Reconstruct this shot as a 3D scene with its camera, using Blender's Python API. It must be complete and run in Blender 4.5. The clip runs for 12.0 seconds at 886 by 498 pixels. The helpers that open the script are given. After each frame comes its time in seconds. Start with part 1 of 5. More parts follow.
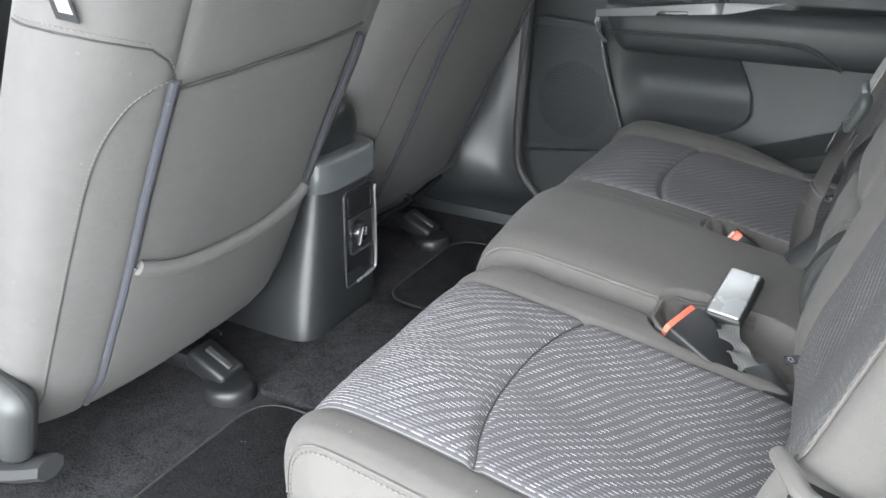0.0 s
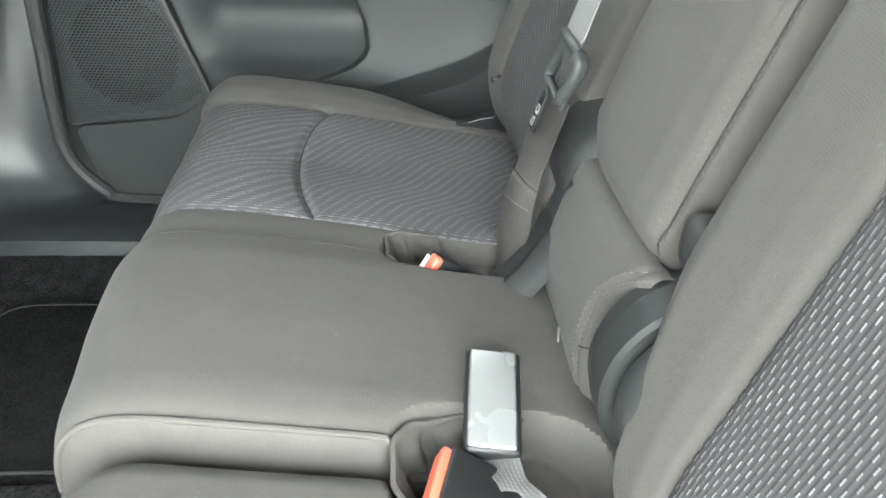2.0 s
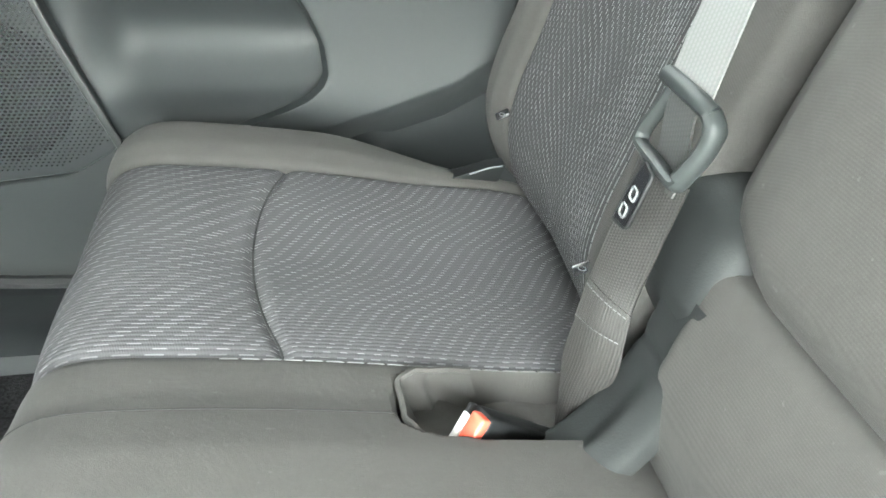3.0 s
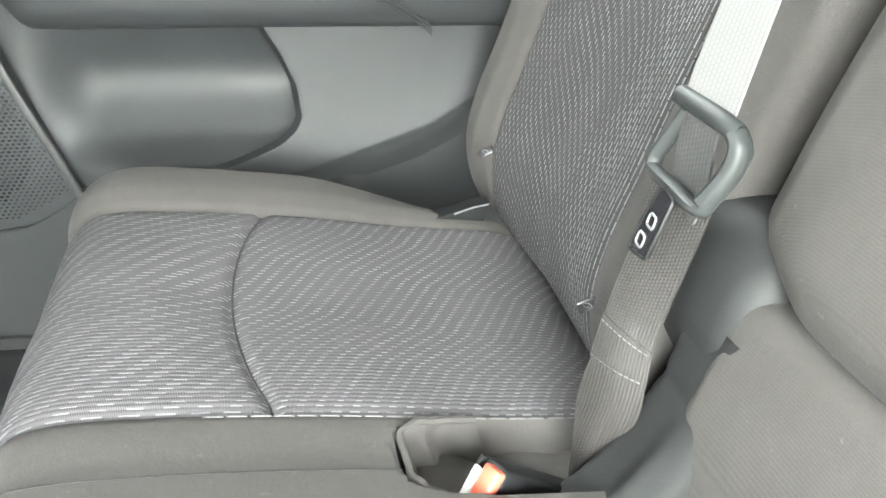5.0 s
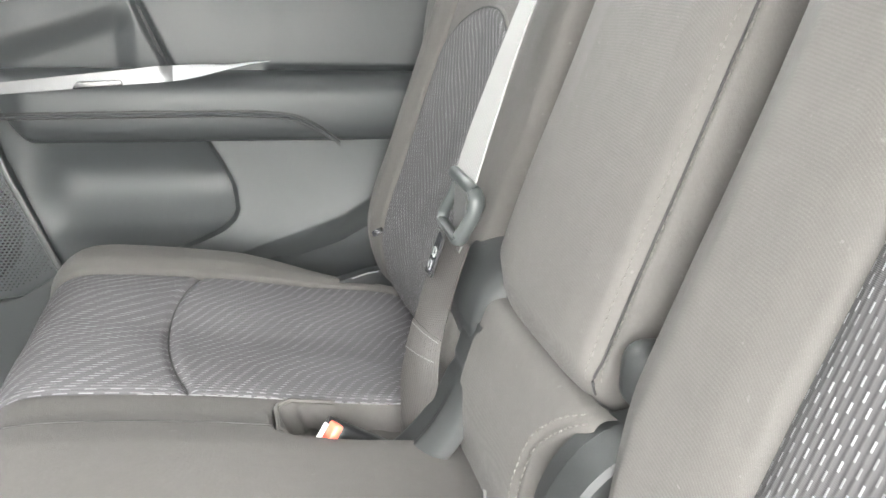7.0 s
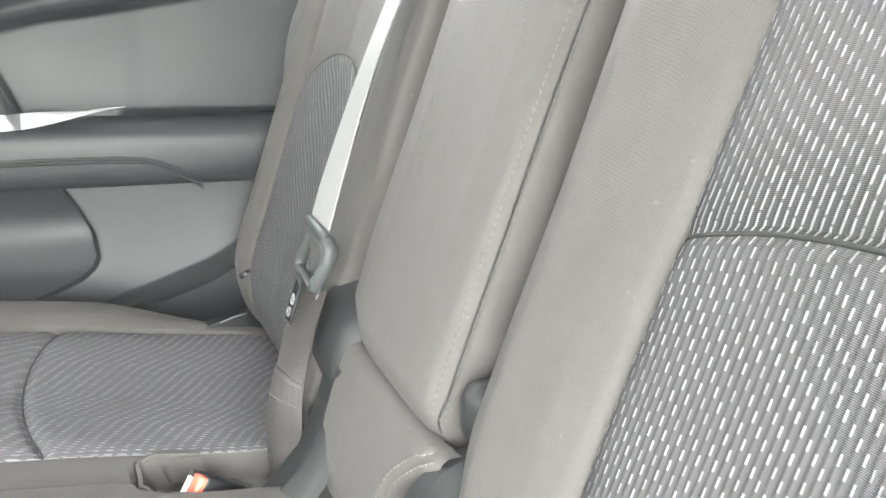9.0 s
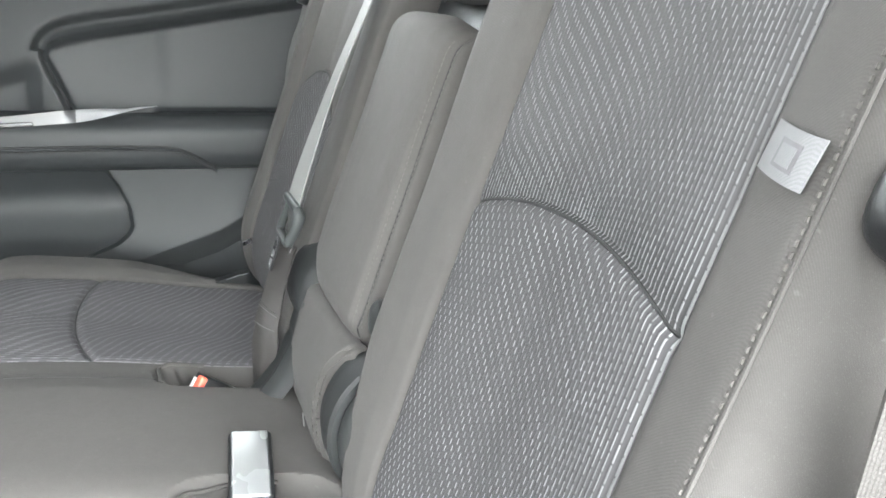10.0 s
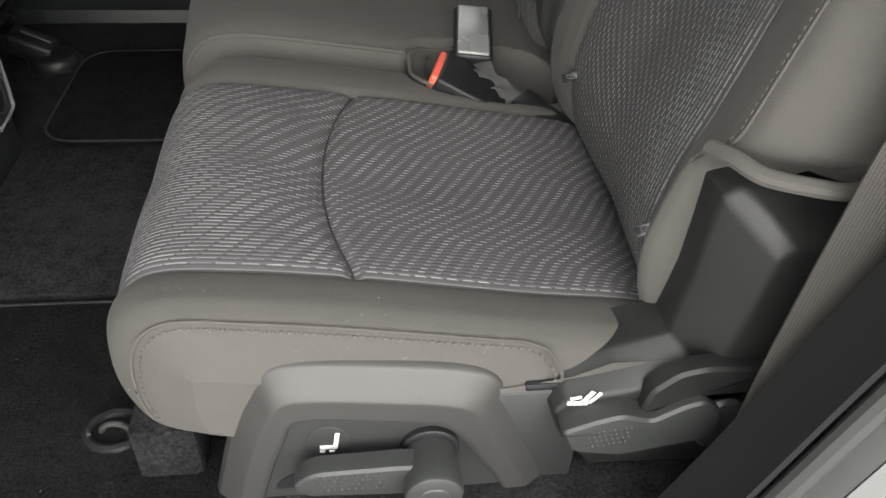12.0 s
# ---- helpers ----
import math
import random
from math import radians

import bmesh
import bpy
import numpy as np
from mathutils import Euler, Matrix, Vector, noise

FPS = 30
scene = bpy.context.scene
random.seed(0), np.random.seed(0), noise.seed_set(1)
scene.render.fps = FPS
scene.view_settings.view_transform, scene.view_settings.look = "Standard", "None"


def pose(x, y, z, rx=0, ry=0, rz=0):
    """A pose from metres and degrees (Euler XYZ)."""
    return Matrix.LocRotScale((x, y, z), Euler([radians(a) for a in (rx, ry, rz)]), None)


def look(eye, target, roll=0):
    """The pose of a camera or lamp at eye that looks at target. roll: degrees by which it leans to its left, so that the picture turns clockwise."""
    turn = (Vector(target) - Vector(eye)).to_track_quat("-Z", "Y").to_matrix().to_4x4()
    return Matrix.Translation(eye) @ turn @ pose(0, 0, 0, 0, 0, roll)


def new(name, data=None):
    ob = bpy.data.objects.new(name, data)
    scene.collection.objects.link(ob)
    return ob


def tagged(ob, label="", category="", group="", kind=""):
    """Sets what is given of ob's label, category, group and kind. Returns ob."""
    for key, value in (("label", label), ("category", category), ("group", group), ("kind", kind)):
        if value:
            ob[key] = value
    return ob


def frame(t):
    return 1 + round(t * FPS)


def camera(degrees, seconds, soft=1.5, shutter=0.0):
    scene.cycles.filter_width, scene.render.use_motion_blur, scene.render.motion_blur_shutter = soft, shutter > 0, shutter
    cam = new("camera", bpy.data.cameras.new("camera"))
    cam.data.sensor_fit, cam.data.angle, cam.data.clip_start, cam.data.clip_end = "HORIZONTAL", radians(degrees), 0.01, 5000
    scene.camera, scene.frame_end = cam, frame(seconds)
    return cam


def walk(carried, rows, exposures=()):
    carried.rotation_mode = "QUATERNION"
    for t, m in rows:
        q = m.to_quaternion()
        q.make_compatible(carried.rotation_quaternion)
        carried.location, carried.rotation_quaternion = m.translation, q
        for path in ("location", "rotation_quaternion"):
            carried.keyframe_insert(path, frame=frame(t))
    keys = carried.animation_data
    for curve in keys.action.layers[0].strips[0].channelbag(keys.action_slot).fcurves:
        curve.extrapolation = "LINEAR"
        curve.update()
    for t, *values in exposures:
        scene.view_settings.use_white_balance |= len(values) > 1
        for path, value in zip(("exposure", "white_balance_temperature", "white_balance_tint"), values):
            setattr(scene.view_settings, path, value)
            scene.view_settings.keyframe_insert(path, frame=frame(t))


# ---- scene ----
cam = camera(58.9, 12.0, soft=1.6)
PATH = [
    (0, (0.205, -0.427, 0.829), (-0.662, 1.169, -0.009), 0.2),
    (0.2, (0.16, -0.405, 0.804), (-0.685, 1.193, -0.052), -1.9),
    (0.5, (0.106, -0.372, 0.782), (-0.45, 1.324, -0.12), 0.0),
    (1, (0.075, -0.246, 0.778), (-0.182, 1.447, -0.255), 1.4),
    (1.5, (0.058, -0.111, 0.796), (-0.02, 1.567, -0.29), 2.4),
    (2, (0.024, 0.032, 0.814), (0.176, 1.714, -0.258), 2.9),
    (2.5, (-0.006, 0.192, 0.782), (0.287, 1.848, -0.301), 2.8),
    (2.7, (-0.015, 0.261, 0.773), (0.289, 1.911, -0.315), 2.9),
    (4.3, (-0.054, 0.439, 0.676), (0.362, 2.121, -0.323), 2.8),
    (4.5, (-0.047, 0.429, 0.689), (0.372, 2.116, -0.299), 2.7),
    (5, (-0.049, 0.376, 0.726), (0.381, 2.073, -0.241), 2.9),
    (5.5, (-0.032, 0.28, 0.787), (0.403, 2.005, -0.127), 2.8),
    (6, (-0.004, 0.139, 0.839), (0.418, 1.938, 0.072), 2.0),
    (6.5, (0.019, 0.074, 0.858), (0.521, 1.886, 0.177), 2.5),
    (7, (0.007, 0.093, 0.769), (0.493, 1.909, 0.087), 2.5),
    (7.2, (0.009, 0.117, 0.737), (0.594, 1.907, 0.063), 3.2),
    (8.8, (0.013, 0.122, 0.751), (0.745, 1.869, 0.109), 1.8),
    (9, (0.03, 0.064, 0.801), (0.787, 1.808, 0.18), 2.5),
    (9.5, (0.057, -0.12, 0.893), (0.813, 1.621, 0.261), 2.1),
    (10, (0.026, -0.23, 0.861), (0.725, 1.535, 0.23), 3.7),
    (10.5, (0.002, -0.36, 0.843), (0.539, 1.453, 0.192), 3.7),
    (11, (-0.009, -0.475, 0.81), (0.371, 1.293, -0.045), 3.2),
    (11.5, (-0.021, -0.504, 0.791), (0.285, 1.148, -0.295), 3.9),
    (12, (-0.023, -0.395, 0.772), (0.167, 1.138, -0.498), 2.6),
]
LIGHT = [(0.0, 2.55, 6200, 8), (0.5, 2.83, 6300, 8), (1.0, 2.55, 6450, 7), (1.5, 2.78, 6400, 6), (2.0, 3.32, 6380, 2), (2.5, 3.68, 6350, -2), (4.5, 4.16, 6500, 2), (5.0, 4.23, 6560, 3), (5.5, 4.29, 6630, 4), (6.0, 4.07, 6700, 6), (7.0, 3.93, 6650, 8), (9.0, 3.93, 6550, 7), (9.5, 3.53, 6500, 6), (10.5, 3.1, 6200, 7), (11.0, 2.82, 6250, 7), (11.5, 1.56, 6650, 8), (12.0, 1.27, 6850, 8)]
walk(cam, [(t, look(eye, target, roll)) for t, eye, target, roll in PATH], LIGHT)
SKY, SUN = 0.5, 0.08

# ---- light: overcast daylight through the open rear door and the windows ----
world = bpy.data.worlds.new("overcast_sky")
scene.world = world
world.use_nodes = True
wn = world.node_tree
sky = wn.nodes.new("ShaderNodeTexSky")
sky.sky_type = "NISHITA"
sky.sun_disc = False
sky.sun_elevation = radians(38)
sky.sun_rotation = radians(172)
sky.air_density, sky.dust_density, sky.ozone_density = 1.6, 0.6, 1.0
soft_sky = wn.nodes.new("ShaderNodeHueSaturation")
soft_sky.inputs["Saturation"].default_value = 0.06
wn.links.new(sky.outputs[0], soft_sky.inputs["Color"])
wn.links.new(soft_sky.outputs[0], wn.nodes["Background"].inputs[0])
wn.nodes["Background"].inputs[1].default_value = SKY
sun = new("sun", bpy.data.lights.new("sun", "SUN"))
sun.data.energy = SUN
sun.data.angle = radians(40)
sun.data.color = (1.0, 0.985, 0.96)
sun.matrix_world = look((0.42, -2.6, 2.75), (0.0, 0.4, 0.4))


# ---- small tools ----
def nodes_of(name):
    m = bpy.data.materials.new(name)
    m.use_nodes = True
    nt = m.node_tree
    return m, nt, nt.nodes["Principled BSDF"]


class Net:
    """Short hand for wiring math nodes."""

    def __init__(self, nt):
        self.nt = nt

    def put(self, socket, v):
        if isinstance(v, (int, float)):
            socket.default_value = v
        else:
            self.nt.links.new(v, socket)

    def m(self, op, a, b=0.0, c=0.0):
        n = self.nt.nodes.new("ShaderNodeMath")
        n.operation = op
        for i, v in enumerate((a, b, c)):
            self.put(n.inputs[i], v)
        return n.outputs[0]

    def ramp(self, v, a, b, lo, hi):
        n = self.nt.nodes.new("ShaderNodeMapRange")
        n.interpolation_type = "SMOOTHSTEP"
        for i, w in enumerate((v, a, b, lo, hi)):
            self.put(n.inputs[i], w)
        return n.outputs[0]

    def line(self, v, a, b, lo, hi):
        n = self.nt.nodes.new("ShaderNodeMapRange")
        for i, w in enumerate((v, a, b, lo, hi)):
            self.put(n.inputs[i], w)
        return n.outputs[0]

    def noise(self, scale, vec=None, detail=3.0, rough=0.55):
        n = self.nt.nodes.new("ShaderNodeTexNoise")
        n.inputs["Scale"].default_value = scale
        n.inputs["Detail"].default_value = detail
        n.inputs["Roughness"].default_value = rough
        if vec is None:
            vec = self.coord("Object")
        self.nt.links.new(vec, n.inputs["Vector"])
        return n.outputs[0]

    def coord(self, which):
        return self.nt.nodes.new("ShaderNodeTexCoord").outputs[which]

    def mix(self, f, a, b):
        n = self.nt.nodes.new("ShaderNodeMix")
        n.data_type = "RGBA"
        self.put(n.inputs[0], f)
        for i, v in ((6, a), (7, b)):
            if isinstance(v, tuple):
                n.inputs[i].default_value = (*v, 1)
            else:
                self.nt.links.new(v, n.inputs[i])
        return n.outputs[2]

    def bump(self, h, strength, distance, prev=None):
        n = self.nt.nodes.new("ShaderNodeBump")
        n.inputs["Strength"].default_value = strength
        n.inputs["Distance"].default_value = distance
        self.nt.links.new(h, n.inputs["Height"])
        if prev is not None:
            self.nt.links.new(prev, n.inputs["Normal"])
        return n.outputs[0]


def plastic(name, col, rough=0.5, grain=900.0, depth=0.00025, spec=0.5):
    m, nt, p = nodes_of(name)
    k = Net(nt)
    big = k.noise(7.0)
    fine = k.noise(grain, detail=2.0)
    dark = tuple(c * 0.82 for c in col)
    light = tuple(min(1.0, c * 1.15) for c in col)
    nt.links.new(k.mix(big, dark, light), p.inputs["Base Color"])
    nt.links.new(k.ramp(k.noise(14.0), 0.3, 0.7, rough - 0.025, rough + 0.03), p.inputs["Roughness"])
    p.inputs["Specular IOR Level"].default_value = spec
    if depth:
        nt.links.new(k.bump(fine, 0.6, depth), p.inputs["Normal"])
    return m


def cloth(name, col, dust=0.12):
    """Plain seat cloth: a fine rib, soft sheen, faint worn and dusty patches."""
    m, nt, p = nodes_of(name)
    k = Net(nt)
    patch = k.m("ADD", k.m("MULTIPLY", k.noise(5.0, detail=4.0), 0.55), k.m("MULTIPLY", k.noise(55.0, detail=4.0, rough=0.65), 0.45))
    fuzz = k.noise(1400.0, detail=2.0)
    lint = k.ramp(k.noise(150.0, detail=1.0), 0.74, 0.80, 0.0, 0.16)
    uv = k.coord("Object")
    wave = nt.nodes.new("ShaderNodeTexWave")
    wave.inputs["Scale"].default_value = 480.0
    wave.inputs["Distortion"].default_value = 3.0
    wave.inputs["Detail Scale"].default_value = 3.0
    nt.links.new(uv, wave.inputs["Vector"])
    base = k.mix(patch, tuple(c * 0.72 for c in col), tuple(c * 1.28 for c in col))
    base = k.mix(lint, base, (0.2, 0.195, 0.19))
    base = k.mix(k.m("MULTIPLY", wave.outputs[1], 0.42), base, tuple(c * 0.66 for c in col))
    base = k.mix(k.m("MULTIPLY", k.ramp(fuzz, 0.55, 0.8, 0.0, 1.0), dust), base, (0.22, 0.215, 0.21))
    nt.links.new(base, p.inputs["Base Color"])
    p.inputs["Roughness"].default_value = 0.8
    p.inputs["Specular IOR Level"].default_value = 0.16
    p.inputs["Sheen Weight"].default_value = 0.03
    b = k.bump(wave.outputs[1], 0.2, 0.0003)
    b = k.bump(fuzz, 0.28, 0.0005, b)
    nt.links.new(k.bump(patch, 0.25, 0.006, b), p.inputs["Normal"])
    return m


def woven(name, col, thread, where):
    """Patterned insert cloth: columns of pale woven dashes, each a step further than its neighbour, so that they
    line up in slanting rows with a bend. where: the dashes run together at a cushion's "front" lip or stay "short", at a
    backrest's outer "side", or at its outer side and just above the arched seam ("top")."""
    m, nt, p = nodes_of(name)
    k = Net(nt)
    sep = nt.nodes.new("ShaderNodeSeparateXYZ")
    nt.links.new(k.coord("UV"), sep.inputs[0])
    u, v = sep.outputs[0], sep.outputs[1]
    cu = k.m("DIVIDE", u, PITCH)
    col_i = k.m("FLOOR", cu)
    fu = k.m("FRACT", cu)
    uq = k.m("MULTIPLY", col_i, PITCH)
    if where in ("front", "short"):
        # longer repeats towards the front lip
        along = k.m("ADD", k.m("DIVIDE", k.m("MAXIMUM", k.m("SUBTRACT", v, 0.27), 0.0), PERIOD),
                    k.m("DIVIDE", k.m("MINIMUM", v, 0.27), PERIOD * 1.45))
        skew = k.m("ADD", uq, k.m("MULTIPLY", v, 0.22))
        bend = k.m("ADD", k.line(skew, 0.14, 0.20, 0.0, 1.9), k.line(skew, 0.28, 0.35, 0.0, 1.7))
        step = k.m("ADD", k.m("MULTIPLY", col_i, -0.20), k.m("MULTIPLY", bend, -1.0))
        duty = k.ramp(k.m("ADD", v, k.m("MULTIPLY", u, 0.3)) if where == "front" else v, 0.15, 0.33, 0.95 if where == "front" else 0.5, 0.44 if where == "front" else 0.36)
        duty = k.m("MAXIMUM", duty, k.ramp(u, 0.004, 0.012, 0.92 if where == "front" else 0.6, 0.0))
    else:
        along = k.m("DIVIDE", v, PERIOD)
        skew = k.m("ADD", uq, k.m("MULTIPLY", v, 0.15))
        bend = k.line(skew, 0.13, 0.25, 0.0, 3.0)
        step = k.m("ADD", k.m("MULTIPLY", col_i, -0.40), bend)
        duty = k.ramp(u, 0.012, 0.09, 0.92, 0.43)
        if where == "top":
            duty = k.m("MAXIMUM", duty, k.ramp(v, 0.0, 0.07, 0.95, 0.3))
    run = k.m("ADD", along, step)
    fv = k.m("FRACT", run)
    cell = nt.nodes.new("ShaderNodeTexWhiteNoise")
    cell.noise_dimensions = "2D"
    both = nt.nodes.new("ShaderNodeCombineXYZ")
    nt.links.new(col_i, both.inputs[0])
    nt.links.new(k.m("FLOOR", run), both.inputs[1])
    nt.links.new(both.outputs[0], cell.inputs["Vector"])
    on_v = k.m("MULTIPLY", k.ramp(fv, 0.0, 0.06, 0.0, 1.0), k.m("LESS_THAN", fv, duty))
    on_u = k.m("MULTIPLY", k.ramp(fu, 0.29, 0.36, 0.0, 1.0), k.ramp(fu, 0.57, 0.64, 1.0, 0.0))
    mask = k.m("MULTIPLY", on_u, on_v)
    fine = k.m("SINE", k.m("MULTIPLY", v, 6283.0 / 0.9))
    ribs = k.m("ADD", 0.82, k.m("MULTIPLY", fine, 0.18))
    wear = k.ramp(k.noise(22.0), 0.3, 0.6, 0.5, 1.0)
    fuzz = k.noise(1500.0, detail=2.0)
    base = k.mix(k.noise(6.0), tuple(c * 0.88 for c in col), tuple(c * 1.12 for c in col))
    base = k.mix(k.m("MULTIPLY", k.ramp(fine, -0.6, 0.9, 0.0, 1.0), 0.35), base, tuple(c * 0.6 for c in col))
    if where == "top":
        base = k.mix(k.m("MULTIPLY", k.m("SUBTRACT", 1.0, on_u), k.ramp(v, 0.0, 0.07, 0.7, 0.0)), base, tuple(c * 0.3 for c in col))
    base = k.mix(k.m("MULTIPLY", on_u, 0.25), base, tuple(c * 1.5 for c in col))
    amount = k.m("MULTIPLY", k.m("MULTIPLY", k.m("MULTIPLY", mask, ribs), wear), k.ramp(cell.outputs[0], 0.0, 0.7, 0.45, 1.0))
    nt.links.new(k.mix(amount, base, thread), p.inputs["Base Color"])
    nt.links.new(k.ramp(mask, 0.0, 1.0, 0.85, 0.55), p.inputs["Roughness"])
    p.inputs["Specular IOR Level"].default_value = 0.2
    groove = k.m("MULTIPLY", k.ramp(fu, 0.0, 0.45, 0.0, 1.0), k.ramp(fu, 0.5, 0.95, 1.0, 0.0))
    h = k.m("ADD", k.m("MULTIPLY", mask, 0.6), k.m("MULTIPLY", groove, 0.7))
    h = k.m("ADD", h, k.m("MULTIPLY", fine, 0.12))
    b = k.bump(h, 0.7, 0.0007)
    nt.links.new(k.bump(fuzz, 0.2, 0.0003, b), p.inputs["Normal"])
    return m


def webbing(name, col, depth=1.0, size=0.0036):
    """Belt webbing: narrow woven chains side by side, each a row of short links."""
    m, nt, p = nodes_of(name)
    k = Net(nt)
    sep = nt.nodes.new("ShaderNodeSeparateXYZ")
    nt.links.new(k.coord("UV"), sep.inputs[0])
    u, v = sep.outputs[0], sep.outputs[1]
    cu = k.m("DIVIDE", u, size)
    fu = k.m("FRACT", cu)
    odd = k.m("MULTIPLY", k.m("MODULO", k.m("ABSOLUTE", k.m("FLOOR", cu)), 2.0), 0.5)
    fv = k.m("FRACT", k.m("ADD", k.m("DIVIDE", v, size * 0.95), odd))
    link = k.m("MULTIPLY", k.m("SINE", k.m("MULTIPLY", fu, math.pi)), k.ramp(fv, 0.0, 0.5, 0.45, 1.0))
    link = k.m("MULTIPLY", link, k.ramp(fv, 0.75, 1.0, 1.0, 0.45))
    weft = k.m("SINE", k.m("MULTIPLY", v, 6283.0 / 0.8))
    base = k.mix(link, tuple(c * max(1 - 0.45 * depth, 0.2) for c in col), tuple(c * (1 + 0.3 * depth) for c in col))
    base = k.mix(k.ramp(weft, -0.5, 1.0, 0.0, 0.2), base, tuple(c * 0.7 for c in col))
    nt.links.new(k.mix(k.m("MULTIPLY", k.noise(18.0), 0.3), base, tuple(c * 0.75 for c in col)), p.inputs["Base Color"])
    p.inputs["Roughness"].default_value = 0.6
    p.inputs["Specular IOR Level"].default_value = 0.35
    nt.links.new(k.bump(link, 0.6 * depth, 0.0006), p.inputs["Normal"])
    return m


def carpet_cloth(name, col):
    m, nt, p = nodes_of(name)
    k = Net(nt)
    tuft = k.m("ADD", k.m("MULTIPLY", k.ramp(k.noise(260.0, detail=5.0, rough=0.75), 0.36, 0.64, 0.0, 1.0), 0.7), k.m("MULTIPLY", k.ramp(k.noise(45.0, detail=3.0), 0.35, 0.65, 0.0, 1.0), 0.3))
    lint = k.ramp(k.noise(95.0, detail=5.0, rough=0.8), 0.66, 0.78, 0.0, 0.35)
    dusty = k.ramp(k.noise(6.0, detail=5.0), 0.45, 0.75, 0.0, 0.35)
    base = k.mix(tuft, tuple(c * 0.3 for c in col), tuple(c * 1.9 for c in col))
    base = k.mix(dusty, base, tuple(min(1.0, c * 2.0) for c in col))
    nt.links.new(k.mix(lint, base, (0.2, 0.19, 0.18)), p.inputs["Base Color"])
    p.inputs["Roughness"].default_value = 0.95
    p.inputs["Specular IOR Level"].default_value = 0.1
    nt.links.new(k.bump(tuft, 0.9, 0.003), p.inputs["Normal"])
    return m


def plain(name, col, rough=0.4, metal=0.0, coat=0.0):
    m, nt, p = nodes_of(name)
    k = Net(nt)
    nt.links.new(k.mix(k.noise(25.0), tuple(c * 0.88 for c in col), tuple(min(1.0, c * 1.1) for c in col)), p.inputs["Base Color"])
    nt.links.new(k.ramp(k.noise(60.0), 0.3, 0.7, max(0.02, rough - 0.06), rough + 0.08), p.inputs["Roughness"])
    p.inputs["Metallic"].default_value = metal
    p.inputs["Coat Weight"].default_value = coat
    return m


PITCH, PERIOD = 0.0044, 0.0132
CLOTH = cloth("seat_cloth", (0.0612, 0.0580, 0.0549))
# same seat cloth, base a little paler to carry the light near the doorway
CLOTH_FRONT_LIT = cloth("seat_cloth_front_lit", (0.067, 0.065, 0.063), dust=0.06)
# one insert cloth; how lit each place is goes into its own tones
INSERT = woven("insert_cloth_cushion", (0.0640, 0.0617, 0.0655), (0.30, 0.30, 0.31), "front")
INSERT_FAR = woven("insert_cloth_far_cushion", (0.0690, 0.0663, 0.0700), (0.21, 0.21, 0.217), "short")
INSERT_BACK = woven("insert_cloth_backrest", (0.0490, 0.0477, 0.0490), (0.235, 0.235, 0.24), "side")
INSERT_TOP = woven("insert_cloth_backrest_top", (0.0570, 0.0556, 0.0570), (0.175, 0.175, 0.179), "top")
THREAD = plain("sewing_thread", (0.072, 0.067, 0.062), 0.85)
THREAD_PALE = plain("pale_thread", (0.12, 0.12, 0.12), 0.7)
THREAD_DARK = plain("dark_thread", (0.012, 0.012, 0.012), 0.8)
PIPING = cloth("dark_piping_cloth", (0.030, 0.031, 0.038), dust=0.04)
PLASTIC = plastic("dark_grey_plastic", (0.021, 0.0216, 0.0222), 0.40, spec=0.5)
BASE_PLASTIC = plastic("seat_base_plastic", (0.026, 0.0257, 0.0252), 0.42, spec=0.42)
PLASTIC_SOFT = plastic("soft_grey_plastic", (0.023, 0.0246, 0.0246), 0.46, grain=600.0, spec=0.36)
DOOR_PLASTIC = plastic("door_panel_plastic", (0.0205, 0.0228, 0.0238), 0.5, grain=700.0, depth=0.0002, spec=0.22)
DOOR_VINYL = plastic("door_vinyl", (0.0195, 0.0215, 0.0226), 0.5, grain=450.0, depth=0.00022, spec=0.28)
BLACK = plastic("black_plastic", (0.009, 0.0095, 0.0102), 0.42, spec=0.28)
TRIM_BLACK = plastic("black_doorway_trim", (0.016, 0.0165, 0.017), 0.65, spec=0.08)
SILL_PLASTIC = plastic("sill_plastic", (0.017, 0.019, 0.0204), 0.42, grain=600.0, spec=0.5)
RECLINER = plastic("recliner_plastic", (0.0115, 0.0117, 0.012), 0.42, grain=700.0, spec=0.26)
RECLINER_MATT = plastic("matt_hinge_plastic", (0.016, 0.0172, 0.0175), 0.55, grain=600.0, spec=0.28)
SATIN = plastic("satin_grey_plastic", (0.07, 0.075, 0.078), 0.3, grain=1200.0, depth=0.0001)
GLOSSBLACK = plastic("smooth_black_plastic", (0.012, 0.012, 0.014), 0.2, depth=0.0)
SEAL_RUBBER = plastic("door_seal_rubber", (0.035, 0.036, 0.036), 0.55, spec=0.3)
RUBBER = plastic("black_rubber", (0.014, 0.014, 0.015), 0.6)
# one silver strip in two tones: the sky's reflection is put into the colour
SILVER_LIT = plastic("silver_trim_lit", (0.24, 0.24, 0.248), 0.3, depth=0.0)
SILVER_SHADED = plastic("silver_trim_shaded", (0.065, 0.065, 0.068), 0.35, depth=0.0)
CHROME = plain("bright_chrome", (0.62, 0.62, 0.63), 0.16, 1.0)
CARPET = carpet_cloth("floor_carpet", (0.0195, 0.019, 0.0205))
MAT = carpet_cloth("floor_mat_pile", (0.0085, 0.0084, 0.009))
BELT = webbing("belt_webbing", (0.040, 0.0375, 0.035), 0.9, 0.0024)
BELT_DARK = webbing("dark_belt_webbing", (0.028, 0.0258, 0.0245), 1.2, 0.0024)
